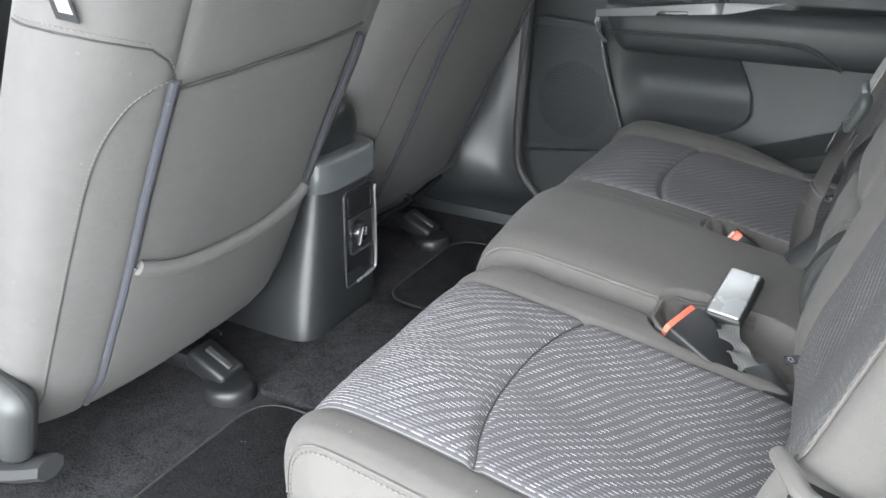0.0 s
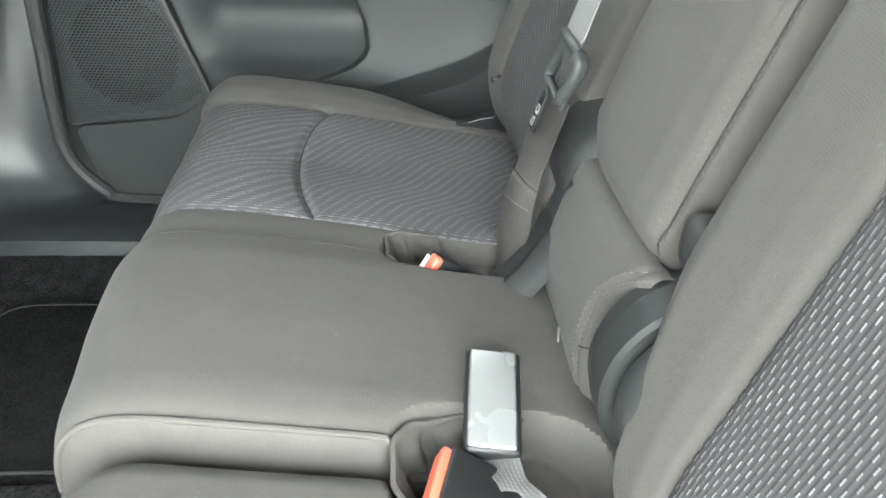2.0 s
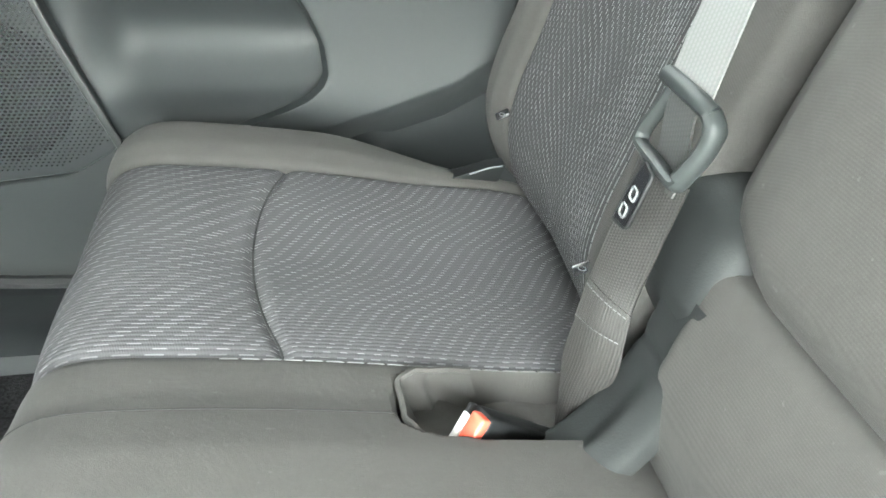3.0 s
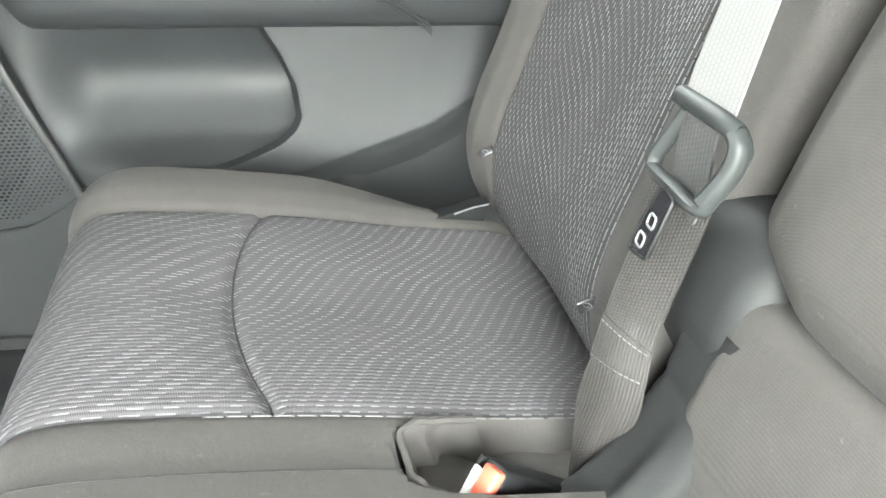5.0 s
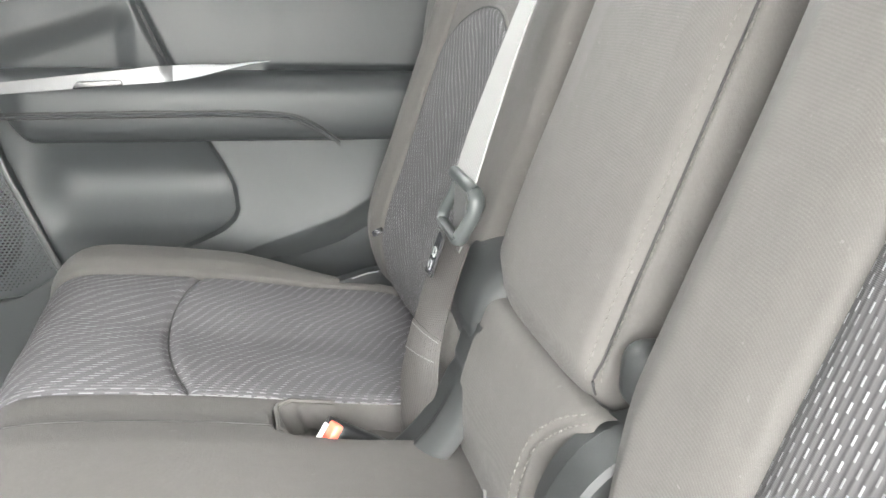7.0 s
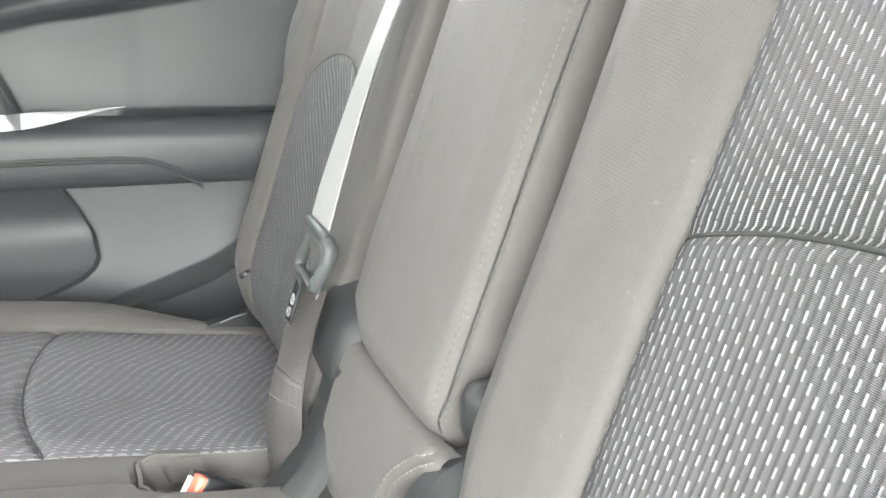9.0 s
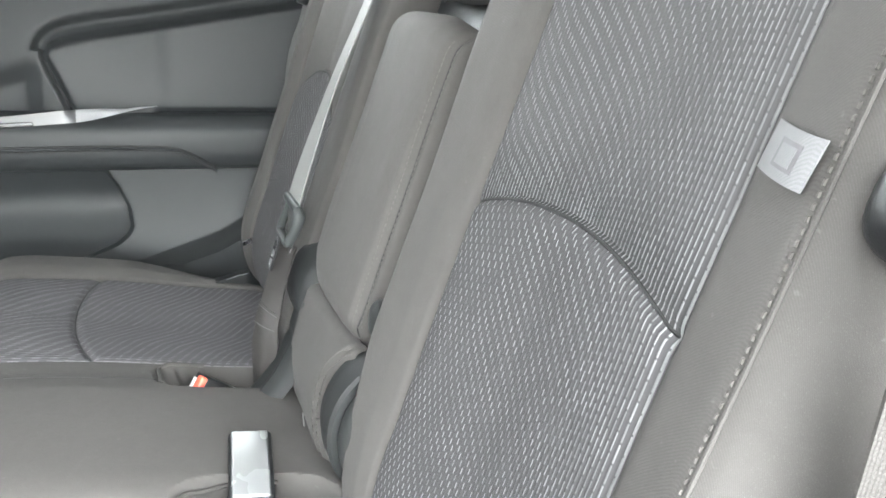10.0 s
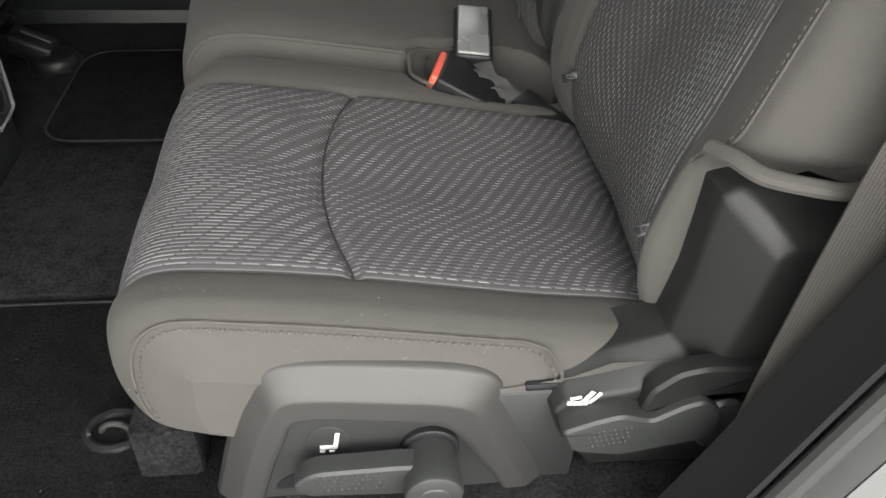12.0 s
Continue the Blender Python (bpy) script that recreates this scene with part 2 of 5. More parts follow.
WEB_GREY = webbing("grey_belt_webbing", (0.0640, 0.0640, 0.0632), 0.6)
CONSOLE = plastic("console_plastic", (0.017, 0.0184, 0.0195), 0.34, grain=700.0)
FACE = plastic("satin_buckle_face", (0.13, 0.133, 0.135), 0.26, depth=0.0, spec=0.8)
FRAME_GREY = plastic("adjuster_grey_plastic", (0.030, 0.033, 0.033), 0.38, depth=0.0001, spec=0.2)
BINDING = plain("mat_binding", (0.009, 0.009, 0.0095), 0.95)
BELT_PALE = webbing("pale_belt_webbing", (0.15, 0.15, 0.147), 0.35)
ORANGE = plain("orange_red_button", (0.66, 0.10, 0.06), 0.4)
WHITE_TAG = cloth("white_label_cloth", (0.165, 0.165, 0.169), dust=0.0)
WHITE_INK = plain("white_print", (0.5, 0.5, 0.5), 0.5)
GREY_INK = plain("grey_print", (0.08, 0.08, 0.084), 0.6)
PAINT = plastic("silver_white_car_paint", (0.12, 0.122, 0.124), 0.4, depth=0.0, spec=0.4)
HEADLINER = cloth("headliner_cloth", (0.62, 0.61, 0.59), dust=0.0)
CONCRETE = plastic("pale_concrete", (0.30, 0.295, 0.285), 0.85, grain=90.0, depth=0.003)


def part(name, bm, material, parent=None, label="", smooth=35.0):
    me = bpy.data.meshes.new(name)
    bm.normal_update()
    bm.to_mesh(me)
    bm.free()
    me.materials.append(material)
    if smooth:
        me.polygons.foreach_set("use_smooth", [True] * len(me.polygons))
        me.set_sharp_from_angle(angle=radians(smooth))
    ob = new(name, me)
    ob.parent = parent
    if label:
        ob["label"] = label
    return ob


def thing(name, label, category, group="", at=(0, 0, 0)):
    ob = new(name)
    ob.empty_display_size = 0.05
    ob.location = at
    return tagged(ob, label, category, group)


def patch(fn, nu, nv, thick=0.0):
    """A surface fn(a, b) -> (point, (u, v)) for a, b in 0..1, as a grid; thick: closed off below by that much."""
    bm = bmesh.new()
    layer = bm.loops.layers.uv.new("UVMap")
    vs, uvs = [], {}
    for i in range(nu + 1):
        row = []
        for j in range(nv + 1):
            pt, uv = fn(i / nu, j / nv)
            v = bm.verts.new(pt)
            uvs[v] = uv
            row.append(v)
        vs.append(row)
    for i in range(nu):
        for j in range(nv):
            f = bm.faces.new((vs[i][j], vs[i + 1][j], vs[i + 1][j + 1], vs[i][j + 1]))
            for lo in f.loops:
                lo[layer].uv = uvs[lo.vert]
    if thick:
        bm.normal_update()
        bmesh.ops.solidify(bm, geom=bm.faces[:], thickness=thick)
    return bm


def box(sx, sy, sz, bevel=0.004, seg=2, m=None):
    bm = bmesh.new()
    bmesh.ops.create_cube(bm, size=1.0)
    bmesh.ops.scale(bm, vec=(sx, sy, sz), verts=bm.verts)
    if bevel:
        bmesh.ops.bevel(bm, geom=bm.edges[:], offset=bevel, segments=seg, profile=0.5, affect="EDGES")
    if m is not None:
        bmesh.ops.transform(bm, matrix=m, verts=bm.verts)
    return bm


def prism(outline, depth, m, bevel=0.003, seg=2):
    """An outline in (a, b), thick along the third axis from 0 to depth, edges rounded, laid out by m."""
    bm = bmesh.new()
    low = [bm.verts.new((a, b, 0)) for a, b in outline]
    f = bm.faces.new(low)
    out = bmesh.ops.extrude_face_region(bm, geom=[f])
    top = [v for v in out["geom"] if isinstance(v, bmesh.types.BMVert)]
    bmesh.ops.translate(bm, vec=(0, 0, depth), verts=top)
    bmesh.ops.recalc_face_normals(bm, faces=bm.faces)
    if bevel:
        es = [e for e in bm.edges if all(v in top for v in e.verts)]
        bmesh.ops.bevel(bm, geom=es, offset=bevel, segments=seg, profile=0.6, affect="EDGES")
    bmesh.ops.transform(bm, matrix=m, verts=bm.verts)
    return bm


def smooth_line(pts, n):
    """n + 1 points along a smooth curve through pts."""
    pts = [Vector(p) for p in pts]
    res = []
    for i in range(n + 1):
        x = i / n * (len(pts) - 1)
        j = min(int(x), len(pts) - 2)
        t = x - j
        a, b = pts[max(j - 1, 0)], pts[j]
        c, d = pts[j + 1], pts[min(j + 2, len(pts) - 1)]
        res.append(0.5 * (2 * b + (c - a) * t + (2 * a - 5 * b + 4 * c - d) * t * t + (3 * b - a - 3 * c + d) * t ** 3))
    return res


def rounded(pts, r, n=5):
    """A closed outline in the plane with its corners rounded."""
    res = []
    m = len(pts)
    for i in range(m):
        p, a, b = Vector(pts[i]), Vector(pts[i - 1]), Vector(pts[(i + 1) % m])
        da, db = (a - p), (b - p)
        ra = min(r, da.length * 0.45, db.length * 0.45)
        s, e = p + da.normalized() * ra, p + db.normalized() * ra
        for k in range(n + 1):
            t = k / n
            q = s * (1 - t) ** 2 + p * 2 * t * (1 - t) + e * t * t
            res.append((q.x, q.y))
    return res


def tube(pts, r, sides=8, closed=False, flat=1.0, up=(0, 0, 1)):
    """A round (or flattened) bar along pts."""
    bm = bmesh.new()
    pts = [Vector(p) for p in pts]
    n = len(pts)
    rings = []
    for i, p in enumerate(pts):
        a = pts[i - 1] if (i or closed) else pts[0]
        b = pts[(i + 1) % n] if (i < n - 1 or closed) else pts[-1]
        d = (b - a).normalized()
        side = d.cross(Vector(up))
        if side.length < 1e-4:
            side = d.cross(Vector((1, 0, 0)))
        side.normalize()
        w = side.cross(d)
        rings.append([bm.verts.new(p + side * r * math.cos(2 * math.pi * k / sides) + w * r * flat * math.sin(2 * math.pi * k / sides)) for k in range(sides)])
    for i in range(n if closed else n - 1):
        A, B = rings[i], rings[(i + 1) % n]
        for k in range(sides):
            bm.faces.new((A[k], A[(k + 1) % sides], B[(k + 1) % sides], B[k]))
    if not closed:
        bm.faces.new(rings[0][::-1])
        bm.faces.new(rings[-1])
    bmesh.ops.recalc_face_normals(bm, faces=bm.faces)
    return bm


def stitches(pts, normal, length=0.0036, gap=0.0022, w=0.0008):
    """A row of sewn stitches along pts, as one mesh."""
    bm = bmesh.new()
    pts = [Vector(p) for p in pts]
    nrm = Vector(normal).normalized()
    acc = [0.0]
    for a, b in zip(pts, pts[1:]):
        acc.append(acc[-1] + (b - a).length)

    def at(s):
        for i in range(len(pts) - 1):
            if s <= acc[i + 1] or i == len(pts) - 2:
                t = (s - acc[i]) / max(acc[i + 1] - acc[i], 1e-9)
                return pts[i].lerp(pts[i + 1], min(max(t, 0), 1))

    s = 0.0
    while s + length < acc[-1]:
        a, b = at(s), at(s + length)
        d = (b - a).normalized()
        side = d.cross(nrm).normalized() * w
        up = nrm * w * 0.9
        q = [a - side, a + side, b + side, b - side]
        base = [bm.verts.new(v - up * 0.6) for v in q]
        mid = [bm.verts.new(v * 0.62 + (a + b) * 0.19 + up) for v in q]
        bm.faces.new(mid)
        for k in range(4):
            bm.faces.new((base[k], base[(k + 1) % 4], mid[(k + 1) % 4], mid[k]))
        s += length + gap
    bmesh.ops.recalc_face_normals(bm, faces=bm.faces)
    return bm


def ribbon(pts, across, width, thick=0.0016, sag=0.0):
    """A strap along pts; across: the direction of its width, one for all or one a point."""
    pts = [Vector(p) for p in pts]
    acr = [Vector(a).normalized() for a in across] if isinstance(across, list) else [Vector(across).normalized()] * len(pts)
    run = [0.0]
    for a, b in zip(pts, pts[1:]):
        run.append(run[-1] + (b - a).length)
    n = len(pts) - 1
    wid = width if isinstance(width, list) else [width] * len(pts)

    def fn(a, b):
        i = min(int(round(a * n)), n)
        d = (pts[min(i + 1, n)] - pts[max(i - 1, 0)]).normalized()
        nr = d.cross(acr[i]).normalized()
        k = (b - 0.5)
        return pts[i] + acr[i] * wid[i] * k + nr * sag * (1 - 4 * k * k), (k * wid[i], run[i])

    return patch(fn, n, 8, thick)


def curve1(xs, hs):
    """A smooth function through the given heights."""
    fine = np.linspace(xs[0], xs[-1], 600)
    raw = np.interp(fine, xs, hs)
    w = np.hanning(23)
    pad = np.pad(raw, 11, mode="edge")
    sm = np.convolve(pad, w / w.sum(), mode="valid")
    return lambda x: float(np.interp(x, fine, sm))


def dip(d, width, depth):
    """A seam's groove at a distance d from it."""
    return -depth * math.exp(-(d / width) ** 2)


def sstep(x, a, b):
    t = min(max((x - a) / (b - a), 0.0), 1.0)
    return t * t * (3 - 2 * t)


# ---- the car's shell ----
FLOOR = 0.138
MID = 0.605          # the car's centre line


def structure(name, bm, material, label, category, smooth=35.0):
    return tagged(part(name, bm, material, None, "", smooth), label, category, "", "structure")


def heightfield(fn, x0, x1, y0, y1, nx, ny, thick=0.0):
    return patch(lambda a, b: (fn(x0 + (x1 - x0) * a, y0 + (y1 - y0) * b), (x0 + (x1 - x0) * a, y0 + (y1 - y0) * b)), nx, ny, thick)


def floor_pt(x, y):
    # sill sides rise, and a low step runs under the rear seat
    z = FLOOR + 0.0015 * noise.noise((x * 30, y * 30, 0))
    z += 0.055 * sstep(x, -0.17, -0.12) * sstep(y, -0.2, -0.1)
    return (x, y, z)


structure("floor", heightfield(floor_pt, -1.6, 1.5, -0.12, 1.21, 124, 58), CARPET, "dark charcoal carpeted car floor", "floor")
structure("ground", box(400, 400, 0.1, 0, m=pose(0, 0, -0.45)), CONCRETE, "pale grey concrete ground beside the car", "ground", 0)

# roof, far side above the belt line, bulkheads
structure("ceiling", box(2.5, 1.46, 0.05, 0.02, m=pose(0.25, MID, 1.34)), HEADLINER, "pale grey cloth headliner of the car", "ceiling")
structure("wall_far_pillars", box(0.09, 0.07, 0.6, 0.02, m=pose(-0.6, 1.38, 1.05, 0, 0, 0)), DOOR_PLASTIC, "dark plastic door pillar trim", "pillar")
structure("wall_rear_pillar", box(0.22, 0.07, 0.6, 0.02, m=pose(0.50, 1.38, 1.05, 0, 0, 0)), DOOR_PLASTIC, "dark plastic rear pillar trim", "pillar")
structure("wall_cargo_side", box(1.1, 0.06, 0.80, 0.01, m=pose(0.93, 1.36, 0.425)), BLACK, "black plastic cargo side trim", "trim")
structure("wall_cargo_side_near", box(0.95, 0.05, 0.80, 0.01, m=pose(1.02, -0.14, 0.425)), BLACK, "black plastic cargo side trim", "trim")
structure("wall_tailgate", box(0.06, 1.5, 0.75, 0.01, m=pose(1.45, MID, 0.425)), BLACK, "dark tailgate trim", "trim")
structure("wall_dashboard", box(0.3, 1.5, 0.75, 0.05, m=pose(-1.65, MID, 0.5)), BLACK, "dark dashboard far in front", "dashboard")
structure("wall_front_door", box(0.85, 0.06, 0.75, 0.02, m=pose(-1.06, 1.38, 0.5)), DOOR_PLASTIC, "dark front door trim", "door trim")

# added backing that stops daylight leaking through gaps in the far trim
structure("wall_far_inner", box(3.1, 0.02, 0.95, 0.0, m=pose(-0.1, 1.40, 0.43)), BLACK, "black backing sheet added behind the far trim against sky leaks", "car body", 0)
structure("wall_far_body", box(3.2, 0.05, 0.98, 0.0, m=pose(-0.1, 1.44, 0.42)), PAINT, "silver-white painted outer body on the far side", "car body")
structure("wall_near_front_door", box(0.9, 0.06, 0.88, 0.02, m=pose(-1.25, -0.15, 0.455)), DOOR_PLASTIC, "dark front door trim", "door trim")
structure("wall_near_pillar", box(0.1, 0.07, 1.3, 0.02, m=pose(-0.84, -0.15, 0.68)), DOOR_PLASTIC, "dark door pillar trim", "pillar")
structure("wall_roof_rail_front", box(0.8, 0.09, 0.14, 0.03, 3, m=pose(-1.25, -0.15, 1.27)), HEADLINER, "pale trim of the roof rail over the front door", "roof rail")
# out of view; made deep and low to hold back light from overhead
structure("wall_roof_rail", box(1.65, 0.16, 0.28, 0.04, 3, m=pose(-0.02, -0.16, 1.19)), HEADLINER, "unseen roof rail over the open doorway, enlarged to block sky light", "roof rail")
structure("wall_open_door", box(0.9, 0.06, 0.9, 0.02, m=pose(-0.98, -0.62, 0.52, 0, 0, 78)), DOOR_PLASTIC, "opened near rear door standing out from the pillar", "car door")
structure("wall_cowl", box(0.1, 1.5, 0.12, 0.02, m=pose(-1.6, MID, 0.86)), BLACK, "dark windscreen cowl", "trim")
# lower pillar and sill trim by the far door


SEAL = [(-0.50, 1.315, 0.92), (-0.507, 1.275, 0.586), (-0.512, 1.265, 0.39), (-0.514, 1.26, 0.26), (-0.502, 1.26, 0.20), (-0.457, 1.26, 0.147), (-0.41, 1.258, 0.130), (-0.1, 1.255, 0.124), (0.3, 1.255, 0.124)]
SILL_EDGE = [(-0.97, 1.30, 0.92), (-0.97, 1.28, 0.6), (-0.96, 1.24, 0.40), (-0.94, 1.17, 0.28), (-0.86, 1.10, 0.19), (-0.66, 1.085, 0.166), (-0.47, 1.085, 0.162), (-0.1, 1.085, 0.16), (0.3, 1.085, 0.16)]
seal_line, sill_line = smooth_line(SEAL, 96), smooth_line(SILL_EDGE, 96)


def sill_pt(a, b):
    """Pillar foot and sill in one sweep, from the door seal to the carpet."""
    i = int(round(a * 96))
    q = min(b / 0.9, 1.0)
    p = seal_line[i].lerp(sill_line[i], q)
    p.y -= 0.018 * math.sin(math.pi * q) + 0.010 * sstep(q, 0.0, 0.08)
    p.z += 0.016 * math.sin(math.pi * q) * sstep(a, 0.35, 0.7)
    if b > 0.9:
        p.z -= (b - 0.9) * 0.6
        p.y -= (b - 0.9) * 0.1
    return p, (a, b)


structure("trim_sill", patch(sill_pt, 96, 30), SILL_PLASTIC, "dark grey plastic door-pillar foot and sill trim", "trim")
structure("trim_seal", tube([p + Vector((0.004, 0.004, 0)) for p in seal_line], 0.0125, 10), RUBBER, "black rubber door seal", "seal")

# ---- rear door on the far side ----
door = thing("rear_door", "closed dark grey rear car door with padded armrest and map pocket", "car door", at=(-0.1, 1.36, 0.1))


def under(ob, *parts):
    """Parts modelled in place are put under a thing that stands elsewhere."""
    inv = Matrix.Translation(ob.location).inverted()
    for q in parts:
        q.parent = ob
        q.matrix_parent_inverse = inv
    return parts[0]


def skin_y(x, z):
    y = 1.355 + 0.02 * sstep(z, 0.62, 0.9)
    y -= 0.02 * sstep(z, 0.5, 0.2)
    # map pocket: a hollow, deepest under the armrest, with a rolled foot
    px = sstep(x, -0.318, -0.235) * (1 - sstep(x, 0.05, 0.09))
    y += px * (0.031 * sstep(z, 0.33, 0.425) * (1 - 0.85 * sstep(z, 0.43, 0.52)) - 0.014 * (1 - sstep(z, 0.32, 0.365)))
    return y


INSERT_TOP_X = [-0.17, -0.138, -0.12, -0.099, -0.05, 0.016, 0.188, 0.36]
INSERT_TOP_Z = [0.680, 0.712, 0.7255, 0.735, 0.7475, 0.758, 0.792, 0.825]


def insert_top(x):
    return float(np.interp(x, INSERT_TOP_X, INSERT_TOP_Z))


def insert_edge(z):
    """The slanting front edge of the upper door insert."""
    return -0.093 - 0.045 * (z - 0.608) / 0.104


def upper_y(x, z):
    """Upper door skin: a raised insert under a soft valley, and a fold that runs forward from its corner."""
    r = 0.024
    dt, df = 0.97 * (insert_top(x) - z), x - insert_edge(z)
    d = r - math.hypot(max(r - dt, 0), max(r - df, 0)) if dt < r and df < r else min(dt, df)
    y = skin_y(x, z)
    y -= 0.022 * sstep(d, -0.003, 0.013)
    over = math.exp(-((d + 0.014) / 0.013) ** 2) if dt < df else math.exp(-((d + 0.004) / 0.005) ** 2) * 0.5
    y += 0.011 * over
    fold = 0.705 + 0.33 * (x + 0.146) - z
    y += 0.014 * sstep(fold, -0.004, 0.05) * (1 - sstep(x, -0.17, -0.135))
    # the shelf behind the armrest
    return y + 0.010 * (1 - sstep(z, 0.605, 0.618)) * sstep(x, 0.04, 0.07)


under(door, part("inner_panel", heightfield(lambda x, z: (x, skin_y(x, z), z), -0.56, 0.36, 0.06, 0.60, 130, 80, 0.012), DOOR_PLASTIC))


def on_door(outline, depth, y, bevel=0.006, r=0.0, seg=3):
    pts = rounded(outline, r) if r else outline
    # outline in (x, z), growing towards the cabin
    m = Matrix(((1, 0, 0, 0), (0, 0, -1, y), (0, 1, 0, 0), (0, 0, 0, 1)))
    return prism(pts, depth, m, bevel, seg)


speaker = under(door, part("speaker_panel", on_door([(-0.515, 0.243), (-0.325, 0.263), (-0.270, 0.297), (-0.352, 0.55), (-0.5, 0.562)], 0.022, 1.34, 0.006, 0.012), DOOR_PLASTIC))


def holes():
    bm = bmesh.new()
    cx, cz = -0.398, 0.365
    for i in range(-22, 23):
        for j in range(-34, 39):
            x, z = cx + (i + 0.5 * (j % 2)) * 0.0064, cz + j * 0.0047
            inside = -0.505 < x < -0.278 and z > 0.282 + (x + 0.325) * 0.6
            r = 1.0 if ((x - cx) / 0.085) ** 2 + ((z - cz - 0.01) / 0.09) ** 2 < 1 else 0.62
            edge = -0.352 + (0.55 - z) * 0.317 - 0.006
            if not inside or x > edge or z < 0.258 + (x + 0.5) * 0.11 or z > 0.542:
                continue
            ring = [bm.verts.new((x + 0.0024 * r * math.cos(k * math.pi / 3), 1.3170, z + 0.0016 * r * math.sin(k * math.pi / 3))) for k in range(6)]
            low = [bm.verts.new((v.co.x, 1.3177, v.co.z)) for v in ring]
            bm.faces.new(low)
            for k in range(6):
                bm.faces.new((ring[k], ring[(k + 1) % 6], low[(k + 1) % 6], low[k]))
    return bm


grille = part("grille_perforations", holes(), GLOSSBLACK, speaker, "fine black perforations of the loudspeaker grille", 0)
grille["kind"] = "stuff"
under(door, part("speaker_edge", tube(smooth_line([(-0.352, 1.325, 0.555), (-0.33, 1.318, 0.47), (-0.305, 1.316, 0.40), (-0.268, 1.318, 0.298)], 24), 0.0055, 8, flat=0.6, up=(0, 1, 0)), PLASTIC_SOFT, None, "smooth grey edge beside the speaker grille"))
under(door, part("lower_panel", on_door([(-0.51, 0.238), (-0.335, 0.258), (-0.26, 0.31), (-0.1, 0.30), (-0.1, 0.09), (-0.47, 0.09)], 0.02, 1.345, 0.006, 0.02), DOOR_PLASTIC))

# the panel behind the pocket, with a soft crease


PANEL_Z = [0.13, 0.30, 0.325, 0.332, 0.345, 0.358, 0.375, 0.391, 0.43, 0.47, 0.50]
PANEL_X = [-0.22, -0.16, -0.12, -0.095, -0.06, -0.031, -0.012, -0.005, -0.010, -0.028, -0.046]
CREASE = curve1([-0.22, -0.15, 0.0, 0.09, 0.16, 0.22, 0.36], [0.28, 0.288, 0.322, 0.353, 0.378, 0.416, 0.47])
panel_front = curve1(PANEL_Z, PANEL_X)


def rear_panel_pt(a, b):
    """It leans out towards a slanting crease and turns back sharply below it."""
    z = 0.13 + 0.372 * b
    left = panel_front(z)
    x = left + (0.35 - left) * a
    cz = CREASE(x)
    u = z - cz
    if u > 0:
        y = 1.326 - 0.019 * max(1 - u / (0.51 - cz), 0) ** 1.6
    else:
        y = 1.307 + 0.041 * sstep(-u, -0.006, 0.075)
    y += 0.014 * math.exp(-((x - left) / 0.004) ** 2)
    return ((x, y, z), (a, b))


under(door, part("rear_lower_panel", patch(rear_panel_pt, 110, 110, 0.012), DOOR_PLASTIC))


def armrest_pt(a, b):
    x = -0.338 + 0.70 * a
    grow = sstep(x, -0.345, -0.28)
    zt, zb = 0.602 + 0.004 * grow, 0.575 - 0.075 * grow ** 0.7
    ang = -0.15 + 3.44 * b
    zc, hz = (zt + zb) / 2, (zt - zb) / 2
    out = 0.024 + 0.036 * grow
    c, s = math.cos(ang), math.sin(ang)
    y = 1.345 - out * (abs(s) ** 0.7) * (1 if s > 0 else -0.2)
    z = zc + hz * (abs(c) ** 0.65) * (1 if c > 0 else -1)
    groove = dip(z - 0.548, 0.003, 0.0028) * sstep(x, -0.32, -0.3) * (1 - sstep(x, 0.05, 0.09))
    return ((x, y - groove, z), (x, b * 0.2))


armrest = under(door, part("armrest", patch(armrest_pt, 90, 36), DOOR_VINYL, None, "padded dark vinyl armrest with stitched seam"))
line = smooth_line([(-0.315, 1.2845, 0.546), (-0.1, 1.2835, 0.549), (0.05, 1.2835, 0.548), (0.1, 1.284, 0.538), (0.14, 1.286, 0.515), (0.155, 1.288, 0.503)], 90)
for dz, r, mat_s, nm in ((0.0045, 0.0012, THREAD_DARK, "seam"), (0.0, 0.0027, DOOR_VINYL, "welt"), (-0.0045, 0.0012, THREAD_DARK, "seam")):
    part(nm, tube([p + Vector((0, -0.0003 if r < 0.002 else 0.0006, dz)) for p in line], r, 6), mat_s).parent = armrest
for q in armrest.children:
    q.matrix_parent_inverse = armrest.matrix_parent_inverse.inverted() @ armrest.matrix_parent_inverse


def strip_pt(a, b):
    x = -0.347 + 0.40 * a
    lo = 0.578 + 0.0845 * (x + 0.305) + 0.018 * sstep(x, -0.09, 0.055)
    back = 0.002 + 0.018 * sstep(x, -0.105, -0.07) * (1 - sstep(x, 0.0, 0.053))
    hi = 0.594 + 0.117 * (x + 0.305) - 0.012 * sstep(x, -0.08, 0.053) - 0.2 * back
    hi = max(hi, lo + 0.0005)
    return Vector((x, 1.281 + back * b, lo + (hi - lo) * b + 0.003 * math.sin(math.pi * b) * (back / 0.02))), (x, b)


